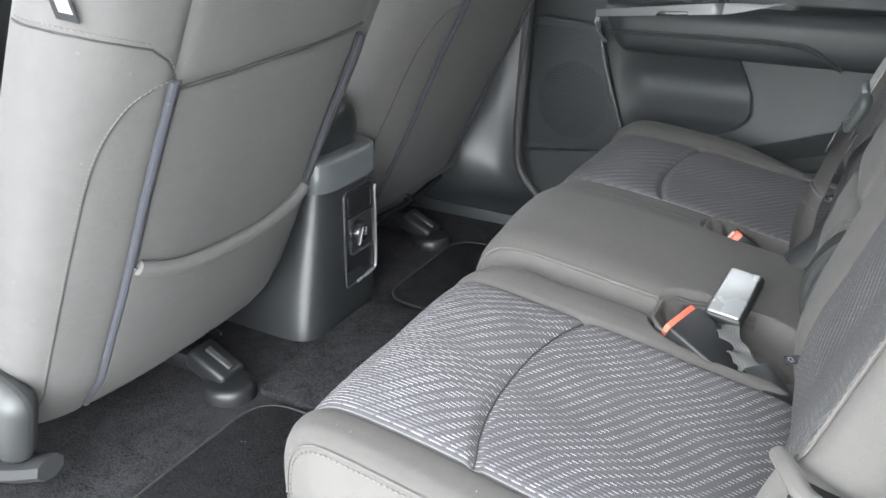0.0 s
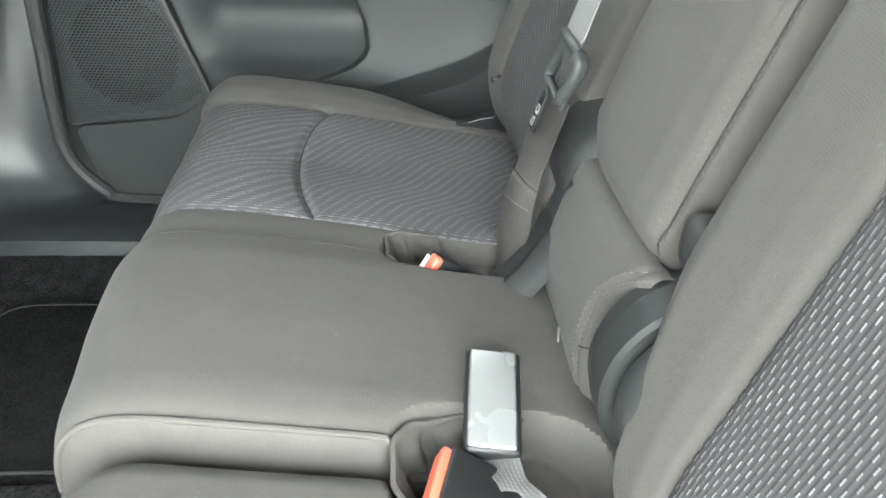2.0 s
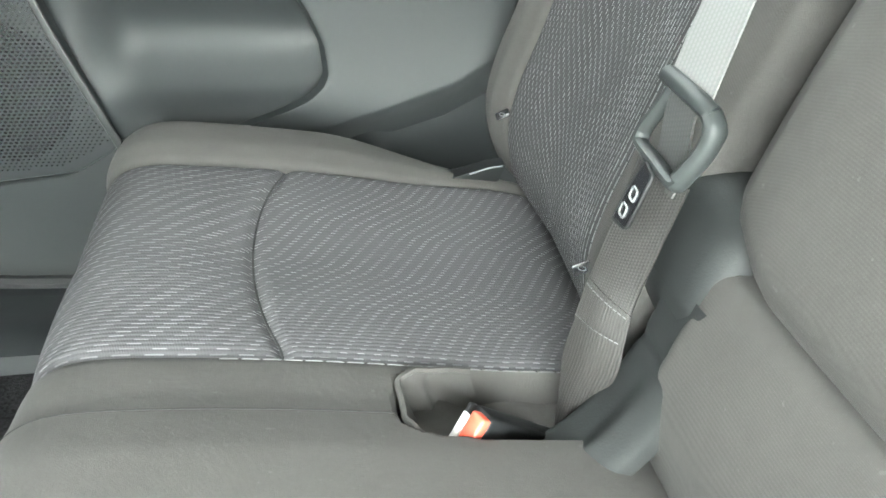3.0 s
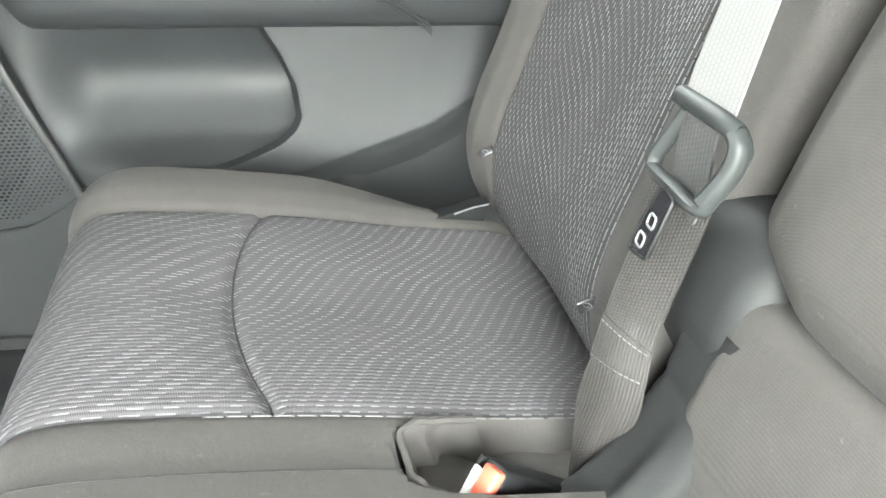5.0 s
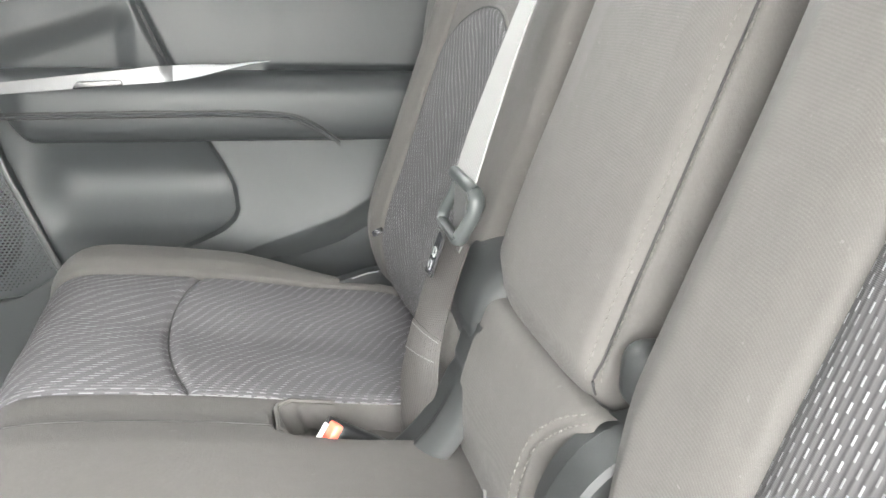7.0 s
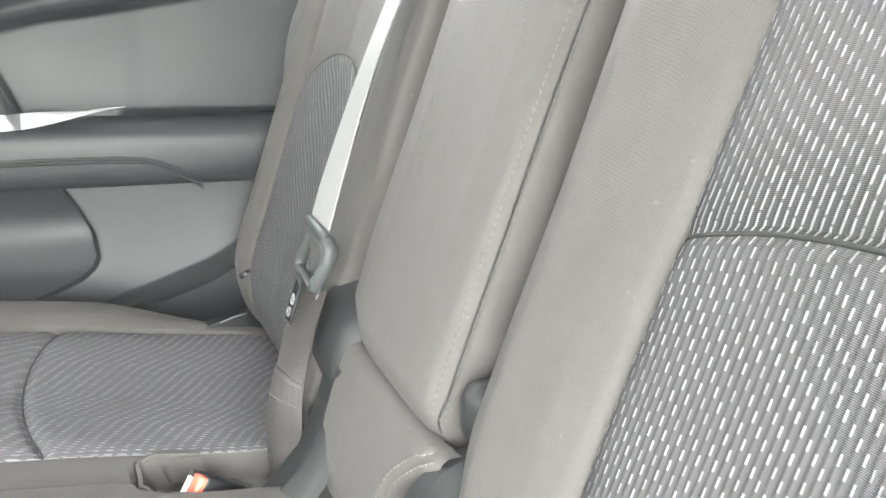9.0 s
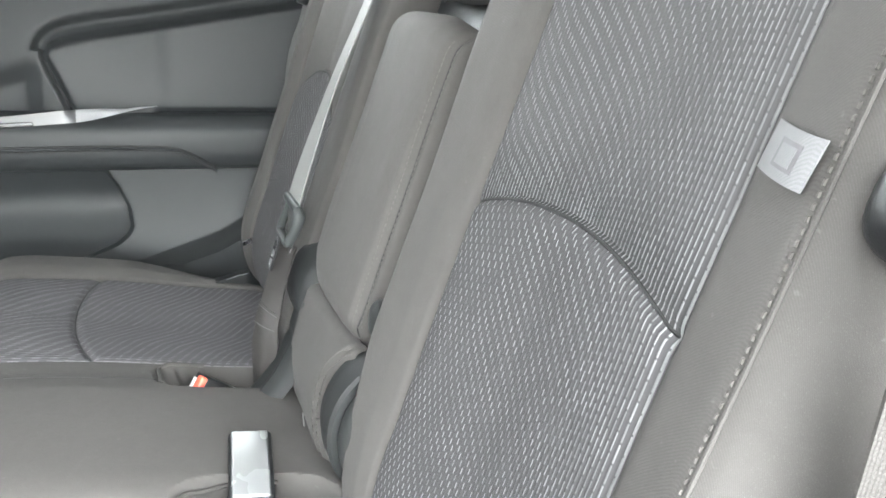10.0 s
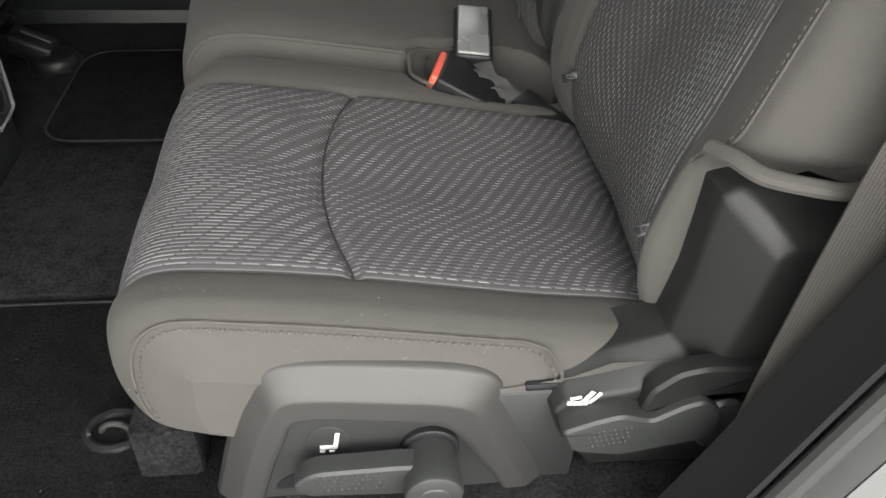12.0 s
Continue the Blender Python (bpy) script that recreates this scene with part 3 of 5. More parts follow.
# rear end painted brighter for the sky it mirrors, front painted darker
strip = under(door, part("trim_strip", patch(lambda a, b: strip_pt(0.66 + 0.34 * a, b), 50, 10), SILVER_LIT, None, "silver trim strip above the armrest, its rear painted sky-bright"))
under(door, part("trim_front", patch(lambda a, b: strip_pt(0.66 * a, b), 70, 10), SILVER_SHADED, None, "front of the silver trim strip, painted as less lit"))
under(door, part("armrest_cap", tube(smooth_line([(-0.343, 1.288, 0.572), (-0.345, 1.285, 0.56), (-0.337, 1.287, 0.54), (-0.325, 1.3, 0.52)], 16), 0.006, 8, flat=0.6), SATIN, None, "pale edge of the armrest's front end"))
switch = under(door, part("window_switch", on_door([(-0.217, 0.5855), (-0.149, 0.591), (-0.152, 0.598), (-0.209, 0.596)], 0.007, 1.283, 0.002, 0.003), GLOSSBLACK, None, "small black window switch"))


under(door, part("upper_panel", heightfield(lambda x, z: (x, upper_y(x, z), z), -0.56, 0.36, 0.596, 0.93, 300, 120, 0.01), DOOR_VINYL, None, "smooth upper door skin with a raised insert"))
front_gap = [(insert_edge(z), z) for z in np.linspace(0.606, 0.694, 24)]
under(door, part("insert_gap", tube([(x, upper_y(x, z) - 0.0002, z) for x, z in front_gap], 0.0019, 6), RUBBER, None, "thin dark gap at the insert's front edge"))
under(door, part("shoulder", box(0.9, 0.07, 0.05, 0.02, 3, m=pose(-0.085, 1.365, 0.915)), DOOR_VINYL))
handle = under(door, part("door_handle", on_door([(-0.394, 0.683), (-0.307, 0.695), (-0.24, 0.716), (-0.231, 0.73), (-0.25, 0.758), (-0.274, 0.771), (-0.30, 0.77), (-0.394, 0.752)], 0.018, 1.368, 0.007, 0.008), SATIN, None, "satin grey surround of the inner door handle"))
q = part("lever", on_door([(-0.376, 0.703), (-0.305, 0.711), (-0.26, 0.719), (-0.252, 0.724), (-0.258, 0.730), (-0.283, 0.753), (-0.30, 0.758), (-0.378, 0.741)], 0.014, 1.352, 0.006, 0.005), CHROME, handle, "bright chrome inner door lever")
part("finger_gap", on_door([(-0.36, 0.697), (-0.252, 0.7135), (-0.252, 0.7195), (-0.36, 0.703)], 0.003, 1.3505, 0.001, 0.003), BLACK, handle)
q.matrix_parent_inverse = Matrix.Identity(4)
glass_m, _, gp = nodes_of("window_glass")
gp.inputs["Transmission Weight"].default_value = 1.0
gp.inputs["Roughness"].default_value = 0.0
gp.inputs["Base Color"].default_value = (0.85, 0.88, 0.87, 1)
pane = under(door, part("window_pane", box(0.92, 0.004, 0.42, 0.0, m=pose(-0.08, 1.4, 1.12)), glass_m, None, "tinted door window glass", 0))
pane.visible_shadow = False


# ---- seats ----
class Profile:
    """A curve in x and z, measured along its length, with the normal on its outer side."""

    def __init__(self, pts, flip=1.0):
        ln = smooth_line([(x, 0, z) for x, z in pts], 300)
        self.p = np.array([(v.x, v.z) for v in ln])
        d = np.gradient(self.p, axis=0)
        d /= np.linalg.norm(d, axis=1)[:, None]
        self.n = np.stack([d[:, 1], -d[:, 0]], 1) * flip
        self.s = np.concatenate([[0], np.cumsum(np.linalg.norm(np.diff(self.p, axis=0), axis=1))])
        self.length = float(self.s[-1])

    def at(self, s, y, h):
        x, z = np.interp(s, self.s, self.p[:, 0]), np.interp(s, self.s, self.p[:, 1])
        nx, nz = np.interp(s, self.s, self.n[:, 0]), np.interp(s, self.s, self.n[:, 1])
        return Vector((x + nx * h, y, z + nz * h))

    def s_of(self, v, axis):
        d = self.p[:, axis] - v
        hit = np.nonzero(d[:-1] * d[1:] <= 0)[0]
        if not len(hit):
            return float(self.s[int(np.argmin(np.abs(d)))])
        i = int(hit[0])
        t = d[i] / (d[i] - d[i + 1]) if d[i] != d[i + 1] else 0.0
        return float(self.s[i] + t * (self.s[i + 1] - self.s[i]))


CUSHION = Profile([(0.235, 0.306), (0.20, 0.325), (0.10, 0.341), (-0.03, 0.362), (-0.12, 0.374), (-0.175, 0.377), (-0.204, 0.367), (-0.22, 0.345), (-0.225, 0.31), (-0.222, 0.275), (-0.214, 0.245)], 1.0)
LIP = CUSHION.length


def seat_cushion(owner, cross, y_min, y_max, ins, arc_x, extra=None, centre=False):
    """Cushion of one seat unit: a patterned insert between ins[0] and ins[1], split by a bowed seam, and plain bolsters."""
    y0, y1 = ins
    yc, hw = (y0 + y1) / 2, (y1 - y0) / 2

    def arc(y):
        q = 1 - ((y - yc) / hw) ** 2
        return CUSHION.s_of(arc_x - 0.032 * max(q, 0) ** 0.8, 0)

    arc_tab = [(y0 + (y1 - y0) * k / 40, arc(y0 + (y1 - y0) * k / 40)) for k in range(41)]
    ay, asv = [a for a, b in arc_tab], [b for a, b in arc_tab]
    smooth_arc = np.convolve(np.pad(asv, 3, mode="edge"), np.ones(7) / 7, mode="valid")

    def arc_s(y):
        return float(np.interp(y, ay, smooth_arc))

    def surf(s, y):
        h = cross(y)
        h += dip(y - y0, 0.005, 0.004) + dip(y - y1, 0.005, 0.004)
        if y0 <= y <= y1:
            h += dip(s - arc_s(y), 0.006, 0.005)
            h += 0.007 * math.sin(math.pi * (y - y0) / (y1 - y0)) * sstep(s - arc_s(y), 0, 0.06)
        h += 0.0025 * noise.noise((s * 7, y * 7, 3.1))
        p = CUSHION.at(s, y, h)
        # the front corners are rounded off
        rim = max(0.0, 0.075 - abs(y - y_min), 0.075 - abs(y - y_max)) / 0.075 if not centre else max(0.0, 0.075 - abs(y - y_max)) / 0.075
        p.x += 0.045 * rim ** 2 * sstep(p.x, -0.1, -0.24)
        if not centre and p.z < 0.30 and p.x < 0:
            p.z = 0.30 - (0.30 - p.z) * (1 - 0.36 * sstep(y, 0.10, y_min))
        if extra:
            p = extra(p)
        return p

    def region(ya, yb, sa, sb, tight=0):
        def fn(a, b):
            y = ya + (yb - ya) * b
            lo, hi = sa(y), sb(y)
            # rows lie closer together beside the seam
            q = a ** 1.8 if tight > 0 else 1 - (1 - a) ** 1.8 if tight < 0 else a
            s = lo + (hi - lo) * q
            return surf(s, y), (y - y0, LIP - s)
        return fn

    zero, full = (lambda y: 0.0), (lambda y: LIP)
    e = 0.0006
    owner = part("cushion", patch(region(y1 if centre else y_min, y_max if centre else y0, zero, full), 140, 30), CLOTH, owner, "plain grey-brown cloth cushion with bolsters")
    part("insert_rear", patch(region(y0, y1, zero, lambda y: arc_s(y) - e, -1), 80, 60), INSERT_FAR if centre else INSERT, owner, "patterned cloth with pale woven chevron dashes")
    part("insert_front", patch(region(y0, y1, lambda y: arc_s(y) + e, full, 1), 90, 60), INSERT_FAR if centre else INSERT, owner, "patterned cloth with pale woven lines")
    nb = 60 if centre else 30
    part("bolster_inner", patch(region(y_min if centre else y1, y0 if centre else y_max, zero, full), 140, 120 if centre else nb), CLOTH, owner)
    # sides
    for edge, sgn, nm in ((y_min, -1, "side_panel"), (y_max, 1, "side_panel")):
        def fn(a, b, edge=edge, sgn=sgn):
            top = surf(a * LIP, edge)
            if edge < 0:
                foot_x = 0.2 - 0.325 * a
                p = top.lerp(Vector((foot_x, edge + 0.002, float(np.interp(foot_x, [-0.125, -0.1, 0.05, 0.13, 0.16], [0.263, 0.275, 0.300, 0.316, 0.33])))), b)
            else:
                p = top.lerp(Vector((min(max(top.x, -0.207), 0.2), edge, 0.220)), b)
                p.y += 0.006 * sgn * sstep(b, 0.05, 0.5)
            return p, (a * LIP, b * 0.15)
        part(nm, patch(fn, 120, 12), CLOTH, owner)
    def skirt(a, b):
        top = surf(LIP, y_min + (y_max - y_min) * b)
        return top + Vector((0.010 * a, 0, -0.026 * a * (1 if centre else sstep(b, 0.06, 0.3)))), (a, b)
    part("front_skirt", patch(skirt, 4, 60), CLOTH, owner)
    sew = [surf(arc_s(y), y) + Vector((0, 0, 0.0002)) for y in np.linspace(y0, y1, 40)]
    part("arc_seam", tube(sew, 0.001, 6), THREAD_DARK, owner, "dark sewn seam across the insert")
    return surf


def buckle_wells(p):
    """The two hollows at the back of the cushions that hold the buckles."""
    a = 1 - sstep(abs((p.x - 0.120) / 0.090) ** 3 + abs((p.y - 0.448) / 0.059) ** 3, 0.62, 1.22)
    b = 1 - sstep(abs((p.x - 0.120) / 0.096) ** 4 + abs((p.y - 0.754) / 0.041) ** 4, 0.78, 1.08)
    d = max(a, b)
    w = 0.006 * noise.noise((p.x * 38, p.y * 38, 1.7)) * d
    return Vector((p.x, p.y, p.z - max(0.045 * a, 0.030 * b) + w))


def bench_shape(p):
    """Buckle wells, and the outer rear corner that draws in towards the recliner foot."""
    q = buckle_wells(p)
    q.x -= 0.017 * sstep(q.x, -0.08, -0.2) * sstep(q.y, 0.50, 0.72)
    if q.y > 1.105:
        t = sstep(q.x, -0.02, 0.20)
        q.z -= 0.012 * t * (q.y - 1.105) / 0.14
        q.y = 1.105 + (q.y - 1.105) * (1 - 0.62 * t)
    return q


near_seat = thing("car_seat", "grey-brown cloth rear seat with patterned insert by the open door", "car seat")
NEAR_CROSS = curve1([-0.006, -0.003, 0.004, 0.014, 0.03, 0.05, 0.07, 0.1, 0.22, 0.34, 0.37, 0.395, 0.425, 0.442, 0.452], [-0.05, -0.034, -0.014, -0.001, 0.005, 0.004, 0.0, 0.0, -0.005, 0.0, 0.0, 0.003, 0.001, -0.008, -0.04])
near_surf = seat_cushion(near_seat, NEAR_CROSS, -0.006, 0.452, (0.07, 0.37), -0.03, buckle_wells)
near_cushion = near_seat.children[0]
for off in (0.0, 0.006):
    pts = [near_surf(s, 0.014 - off * 0.6) + Vector((0, -0.0012, 0.0006)) for s in np.linspace(CUSHION.s_of(0.095, 0), LIP * 0.98, 90)]
    k = off * 0.8
    pts = smooth_line([(0.1200 - k, -0.008, 0.3165), (0.1205 - k, -0.0075, 0.323), (0.117 - k, -0.002, 0.3325 - k), (0.109 - k, 0.008, 0.3375 - k)], 20)[:-1] + pts
    if off:
        part("stitching", stitches(pts, (0, -0.7, 0.7)), THREAD, near_cushion, "fine sewn stitches along the cushion's edge")
    else:
        part("edge_seam", tube(pts, 0.0014, 6), CLOTH, near_cushion)

FAR_CROSS = curve1([0.455, 0.459, 0.468, 0.485, 0.51, 0.6, 0.70, 0.735, 0.755, 0.78, 0.803, 0.83, 0.95, 1.08, 1.112, 1.15, 1.20, 1.235, 1.25], [-0.05, -0.015, 0.003, 0.012, 0.016, 0.017, 0.014, 0.008, 0.004, 0.003, 0.0, 0.0, -0.006, 0.0, 0.0, 0.008, 0.006, -0.012, -0.05])


centre_seat = thing("rear_bench", "wide grey-brown cloth rear bench seat with plain centre", "car seat")
far_surf = seat_cushion(centre_seat, FAR_CROSS, 0.455, 1.25, (0.803, 1.112), -0.05, bench_shape, True)
centre_cushion = centre_seat.children[0]
pts = [far_surf(s, 0.472) + Vector((0, -0.0004, 0.0012)) for s in np.linspace(0.17, LIP * 0.9, 90)]
part("piping", tube(pts, 0.003, 8), CLOTH, centre_cushion, "cloth piping along the centre cushion's edge")
part("insert_edge", tube([near_surf(s, 0.0715) + Vector((0, 0, 0.0012)) for s in np.linspace(0.03, LIP * 0.9, 100)], 0.0007, 6), THREAD_PALE, near_cushion, "pale woven line along the insert's edge")
pts = [far_surf(s, 0.738) + Vector((0, 0, -0.0002)) for s in np.linspace(0.18, LIP * 0.85, 70)]
part("panel_seam", tube(pts, 0.0007, 6), THREAD_DARK, centre_cushion)
part("stitching", stitches([far_surf(s, 0.797) + Vector((0, 0, 0.001)) for s in np.linspace(0.02, LIP * 0.6, 90)], (0, 0, 1), 0.014, 0.0015, 0.0006), THREAD_PALE, centre_cushion, "pale woven stitches along the insert's edge")

BACK = Profile([(0.245, 0.29), (0.212, 0.325), (0.199, 0.385), (0.207, 0.44), (0.226, 0.50), (0.25, 0.58), (0.282, 0.68), (0.307, 0.76), (0.335, 0.85), (0.368, 0.95), (0.395, 1.03)], -1.0)
TALL = BACK.length


def seat_back(owner, cross, y_min, y_max, ins, z_arc, rise, arch_top, back_label):
    y0, y1 = ins
    yc, hw = (y0 + y1) / 2, (y1 - y0) / 2
    ay = np.linspace(y0, y1, 60)
    az = [z_arc + rise * max(1 - abs((y - yc) / hw) ** 2.2, 0) for y in ay]
    asv = [BACK.s_of(z, 1) for z in az]
    asv = np.convolve(np.pad(asv, 2, mode="edge"), np.ones(5) / 5, mode="valid")

    def arc_s(y):
        return float(np.interp(y, ay, asv))

    def surf(s, y):
        h = cross(y) * (0.5 + 0.5 * sstep(s, 0, 0.1))
        h += dip(y - y0, 0.005, 0.004) + dip(y - y1, 0.005, 0.004)
        if y0 <= y <= y1:
            d = arc_s(y) - s
            side = math.sin(math.pi * (y - y0) / (y1 - y0)) ** 0.5
            h += dip(d, 0.0042, 0.0035)
            if d > 0:
                h += 0.005 * math.exp(-d / 0.06) * side
            else:
                k = sstep(-d, 0.0, 0.006)
                h += (0.005 * (1 - k) - 0.003 * k * math.exp(d / 0.03)) * side
        h += 0.003 * noise.noise((s * 6, y * 6, 8.1))
        p = BACK.at(s, y, h)
        if y_min < 0 and y < y0:
            # below the side flap the bolster is narrower
            p.y += 0.05 * (1 - sstep(p.z, 0.47, 0.52)) * (y0 - y) / (y0 - y_min)
        if y_min < 0 and y > y1:
            # and its inner side gives way to the hinge cover
            p.y -= 0.045 * (1 - sstep(p.z, 0.40, 0.54)) * (y - y1) / (y_max - y1)
        return p

    def region(ya, yb, sa, sb, from_seam=False):
        def fn(a, b):
            y = ya + (yb - ya) * b
            lo, hi = sa(y), sb(y)
            s = lo + (hi - lo) * a
            return surf(s, y), (y - y0, s - lo if from_seam else s)
        return fn

    zero, full = (lambda y: 0.0), (lambda y: TALL)
    e = 0.0006
    owner = part("backrest", patch(lambda a, b: (surf(a * TALL, y_min + (y_max - y_min) * b) + Vector((0.085, 0, -0.02)), (a, b)), 30, 20), BLACK, owner, back_label)
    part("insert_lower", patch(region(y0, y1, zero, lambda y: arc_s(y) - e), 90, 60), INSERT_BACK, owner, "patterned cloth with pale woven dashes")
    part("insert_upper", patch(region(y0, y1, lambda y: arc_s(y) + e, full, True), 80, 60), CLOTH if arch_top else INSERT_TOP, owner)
    part("bolster", patch(region(y_min, y0, zero, full), 120, 40), CLOTH, owner)
    part("bolster", patch(region(y1, y_max, zero, full), 120, 40), CLOTH, owner)
    for edge, sgn in ((y_min, -1), (y_max, 1)):
        def fn(a, b, edge=edge, sgn=sgn):
            low = BACK.s_of(0.50, 1) if edge < 0 else 0.0
            s = low + (TALL - low) * a
            top = surf(s, edge)
            p = top + Vector((0.085 * b, sgn * (0.010 * math.sin(math.pi * b) - 0.012 * b * b), -0.02 * b))
            return p, (a * TALL, b * 0.13)
        part("side_panel", patch(lambda a, b: fn(a, 0.5 * b), 100, 8), CLOTH, owner)
        part("side_shell", patch(lambda a, b: fn(a, 0.5 + 0.5 * b), 100, 8), BLACK, owner, "black inner side of the backrest")
    sew = [surf(arc_s(y), y) + Vector((-0.0006, 0, 0)) for y in np.linspace(y0, y1, 50)]
    part("arc_seam", tube([q + Vector((0.0012, 0, 0.0008)) for q in sew], 0.0012, 6), THREAD_DARK, owner)
    return surf


NB_CROSS = curve1([-0.018, -0.015, -0.005, 0.008, 0.025, 0.05, 0.08, 0.11, 0.22, 0.33, 0.36, 0.395, 0.45, 0.478, 0.492], [-0.06, -0.035, -0.008, 0.008, 0.014, 0.008, 0.0, 0.0, -0.008, 0.0, 0.0, 0.008, 0.01, -0.002, -0.04])
nb_surf = seat_back(near_seat, NB_CROSS, -0.018, 0.492, (0.08, 0.36), 0.69, 0.026, False, "cloth backrest with tall patterned insert and arched seam")
near_back = [o for o in near_seat.children if o.name.startswith("backrest")][0]
pts = [nb_surf(s, 0.022) + Vector((-0.0012, 0, 0)) for s in np.linspace(0.2, TALL * 0.98, 120)]
part("stitching", stitches(pts, (-1, 0, 0)), THREAD, near_back, "sewn stitches along the outer edge")
part("side_flap", tube(smooth_line([(0.203, 0.026, 0.502), (0.211, 0.006, 0.506), (0.222, -0.012, 0.505), (0.243, -0.022, 0.504), (0.272, -0.026, 0.501), (0.30, -0.02, 0.50)], 30), 0.0066, 10, flat=0.9), CLOTH, near_back, "rolled cloth flap at the foot of the backrest's side")
part("edge_seam", tube([p + Vector((0.0005, -0.004, 0)) for p in pts], 0.0014, 6), CLOTH, near_back)
part("insert_edge", tube([nb_surf(s, 0.081) + Vector((-0.001, 0, 0)) for s in np.linspace(0.05, TALL * 0.98, 120)], 0.0006, 6), THREAD_PALE, near_back, "pale woven line along the insert's edge")

FB_CROSS = curve1([0.752, 0.757, 0.77, 0.80, 0.84, 0.87, 0.9, 1.02, 1.13, 1.16, 1.2, 1.24, 1.262, 1.27], [-0.05, -0.015, 0.004, 0.008, 0.008, 0.0, 0.0, -0.008, 0.0, 0.0, 0.01, 0.008, -0.015, -0.05])
fb_surf = seat_back(centre_seat, FB_CROSS, 0.752, 1.27, (0.87, 1.16), 0.66, 0.065, True, "cloth backrest with arched patterned insert")

fb_back = [o for o in centre_seat.children if o.name.startswith("backrest")][0]
part("release_tab", box(0.022, 0.012, 0.026, 0.004, 2, m=pose(0.314, 1.268, 0.829, 0, 18, 0)), BLACK, fb_back, "small black plastic tab on the backrest's outer edge")
foot_wedge = part("recliner_foot", prism(rounded([(0.122, 0.338), (0.185, 0.334), (0.192, 0.356), (0.172, 0.353)], 0.003), 0.02, Matrix(((1, 0, 0, 0), (0, 0, 1, 1.12), (0, 1, 0, 0), (0, 0, 0, 1))), 0.002), BLACK, fb_back, "black plastic recliner foot at the far cushion's corner")
part("foot_edge", tube([(0.15, 1.119, 0.3455), (0.172, 1.119, 0.3525), (0.188, 1.119, 0.3545)], 0.0012, 6), SATIN, foot_wedge)

# ---- the centre backrest that folds down, with its headrest ----
CB_CROSS = curve1([0.497, 0.5, 0.51, 0.53, 0.56, 0.62, 0.68, 0.715, 0.738, 0.748, 0.751], [-0.06, -0.03, -0.004, 0.01, 0.014, 0.015, 0.014, 0.01, -0.004, -0.03, -0.06])


def cb_low(y):
    return 0.490 + 0.016 * sstep(y, 0.655, 0.73) + 0.05 * sstep(y, 0.517, 0.503)


def round_off(e, r):
    """How far a surface has dropped at a distance e from its edge, over a round of radius r."""
    return r - math.sqrt(max(r * r - max(r - e, 0.0) ** 2, 0.0))


def cb_pt(a, b):
    y = 0.497 + 0.254 * b
    lo, hi = BACK.s_of(cb_low(y), 1), BACK.s_of(0.838 - 0.012 * sstep(y, 0.60, 0.50), 1)
    s = lo + (hi - lo) * a
    end = min(a, 1 - a) * (hi - lo)
    h = CB_CROSS(y) - round_off(end, 0.034) + dip(y - 0.519, 0.0032, 0.0045) * sstep(a, 0.05, 0.1)
    return BACK.at(s, y, h + 0.003 * noise.noise((s * 8, y * 8, 0.4))), (y, s)


centre_back = part("centre_backrest", patch(cb_pt, 120, 110), CLOTH, centre_seat, "plain grey cloth folding centre backrest")
for y_row in (0.5235, 0.5145):
    pts = [cb_pt(a, (y_row - 0.497) / 0.254)[0] + Vector((-0.0008, 0, 0)) for a in np.linspace(0.05, 0.96, 110)]
    part("stitching", stitches(pts, (-1, 0, 0), 0.004, 0.0022, 0.0005), THREAD, centre_back)
part("edge_seam", tube([cb_pt(a, (0.519 - 0.497) / 0.254)[0] + Vector((-0.0002, 0, 0)) for a in np.linspace(0.03, 0.95, 110)], 0.0011, 6), THREAD_DARK, centre_back)


def roll_pt(a, b):
    z = 0.315 + 0.182 * a
    y = 0.494 + 0.220 * b
    end = min(a, 1 - a) * 0.182
    h = 0.010 - round_off(end, 0.018) - round_off(min(0.714 - y, 0.02), 0.018)
    # the near side turns back behind a rounded seam
    edge = 0.545 - 0.04 * sstep(z, 0.435, 0.497)
    h -= 0.034 * sstep(edge - y, -0.004, 0.05) + 0.003 * math.exp(-((y - edge) / 0.0035) ** 2)
    h += 0.002 * noise.noise((z * 14, y * 14, 5.5))
    return BACK.at(BACK.s_of(z, 1), y, h), (y, z)


def roll_at(y, z):
    return roll_pt((z - 0.315) / 0.182, (y - 0.494) / 0.220)[0]


base_roll = part("base_roll", patch(roll_pt, 70, 80), CLOTH, centre_back, "rounded cloth base below the folding panel")
seam_line = smooth_line([(0.503, 0.490, 0), (0.526, 0.468, 0), (0.543, 0.445, 0), (0.547, 0.415, 0), (0.547, 0.38, 0), (0.546, 0.335, 0)], 50)
for off in (0.003, -0.0045):
    part("base_stitching", stitches([roll_at(q.x + off, q.y + off * 0.4) + Vector((-0.0008, 0, 0)) for q in seam_line], (-1, -0.3, 0), 0.004, 0.0022, 0.0006), THREAD, base_roll)
part("side_seam", tube([roll_at(0.546 - 0.05 * q, 0.388 + 0.03 * q) + Vector((-0.0004, 0, 0)) for q in np.linspace(0, 1, 14)], 0.0009, 6), THREAD_DARK, base_roll)
part("care_tag", box(0.0012, 0.003, 0.028, 0.0004, 1, m=pose(0.189, 0.604, 0.352, 8, -10, 20)), BELT_PALE, base_roll, "white edge of a small sewn-in tag")


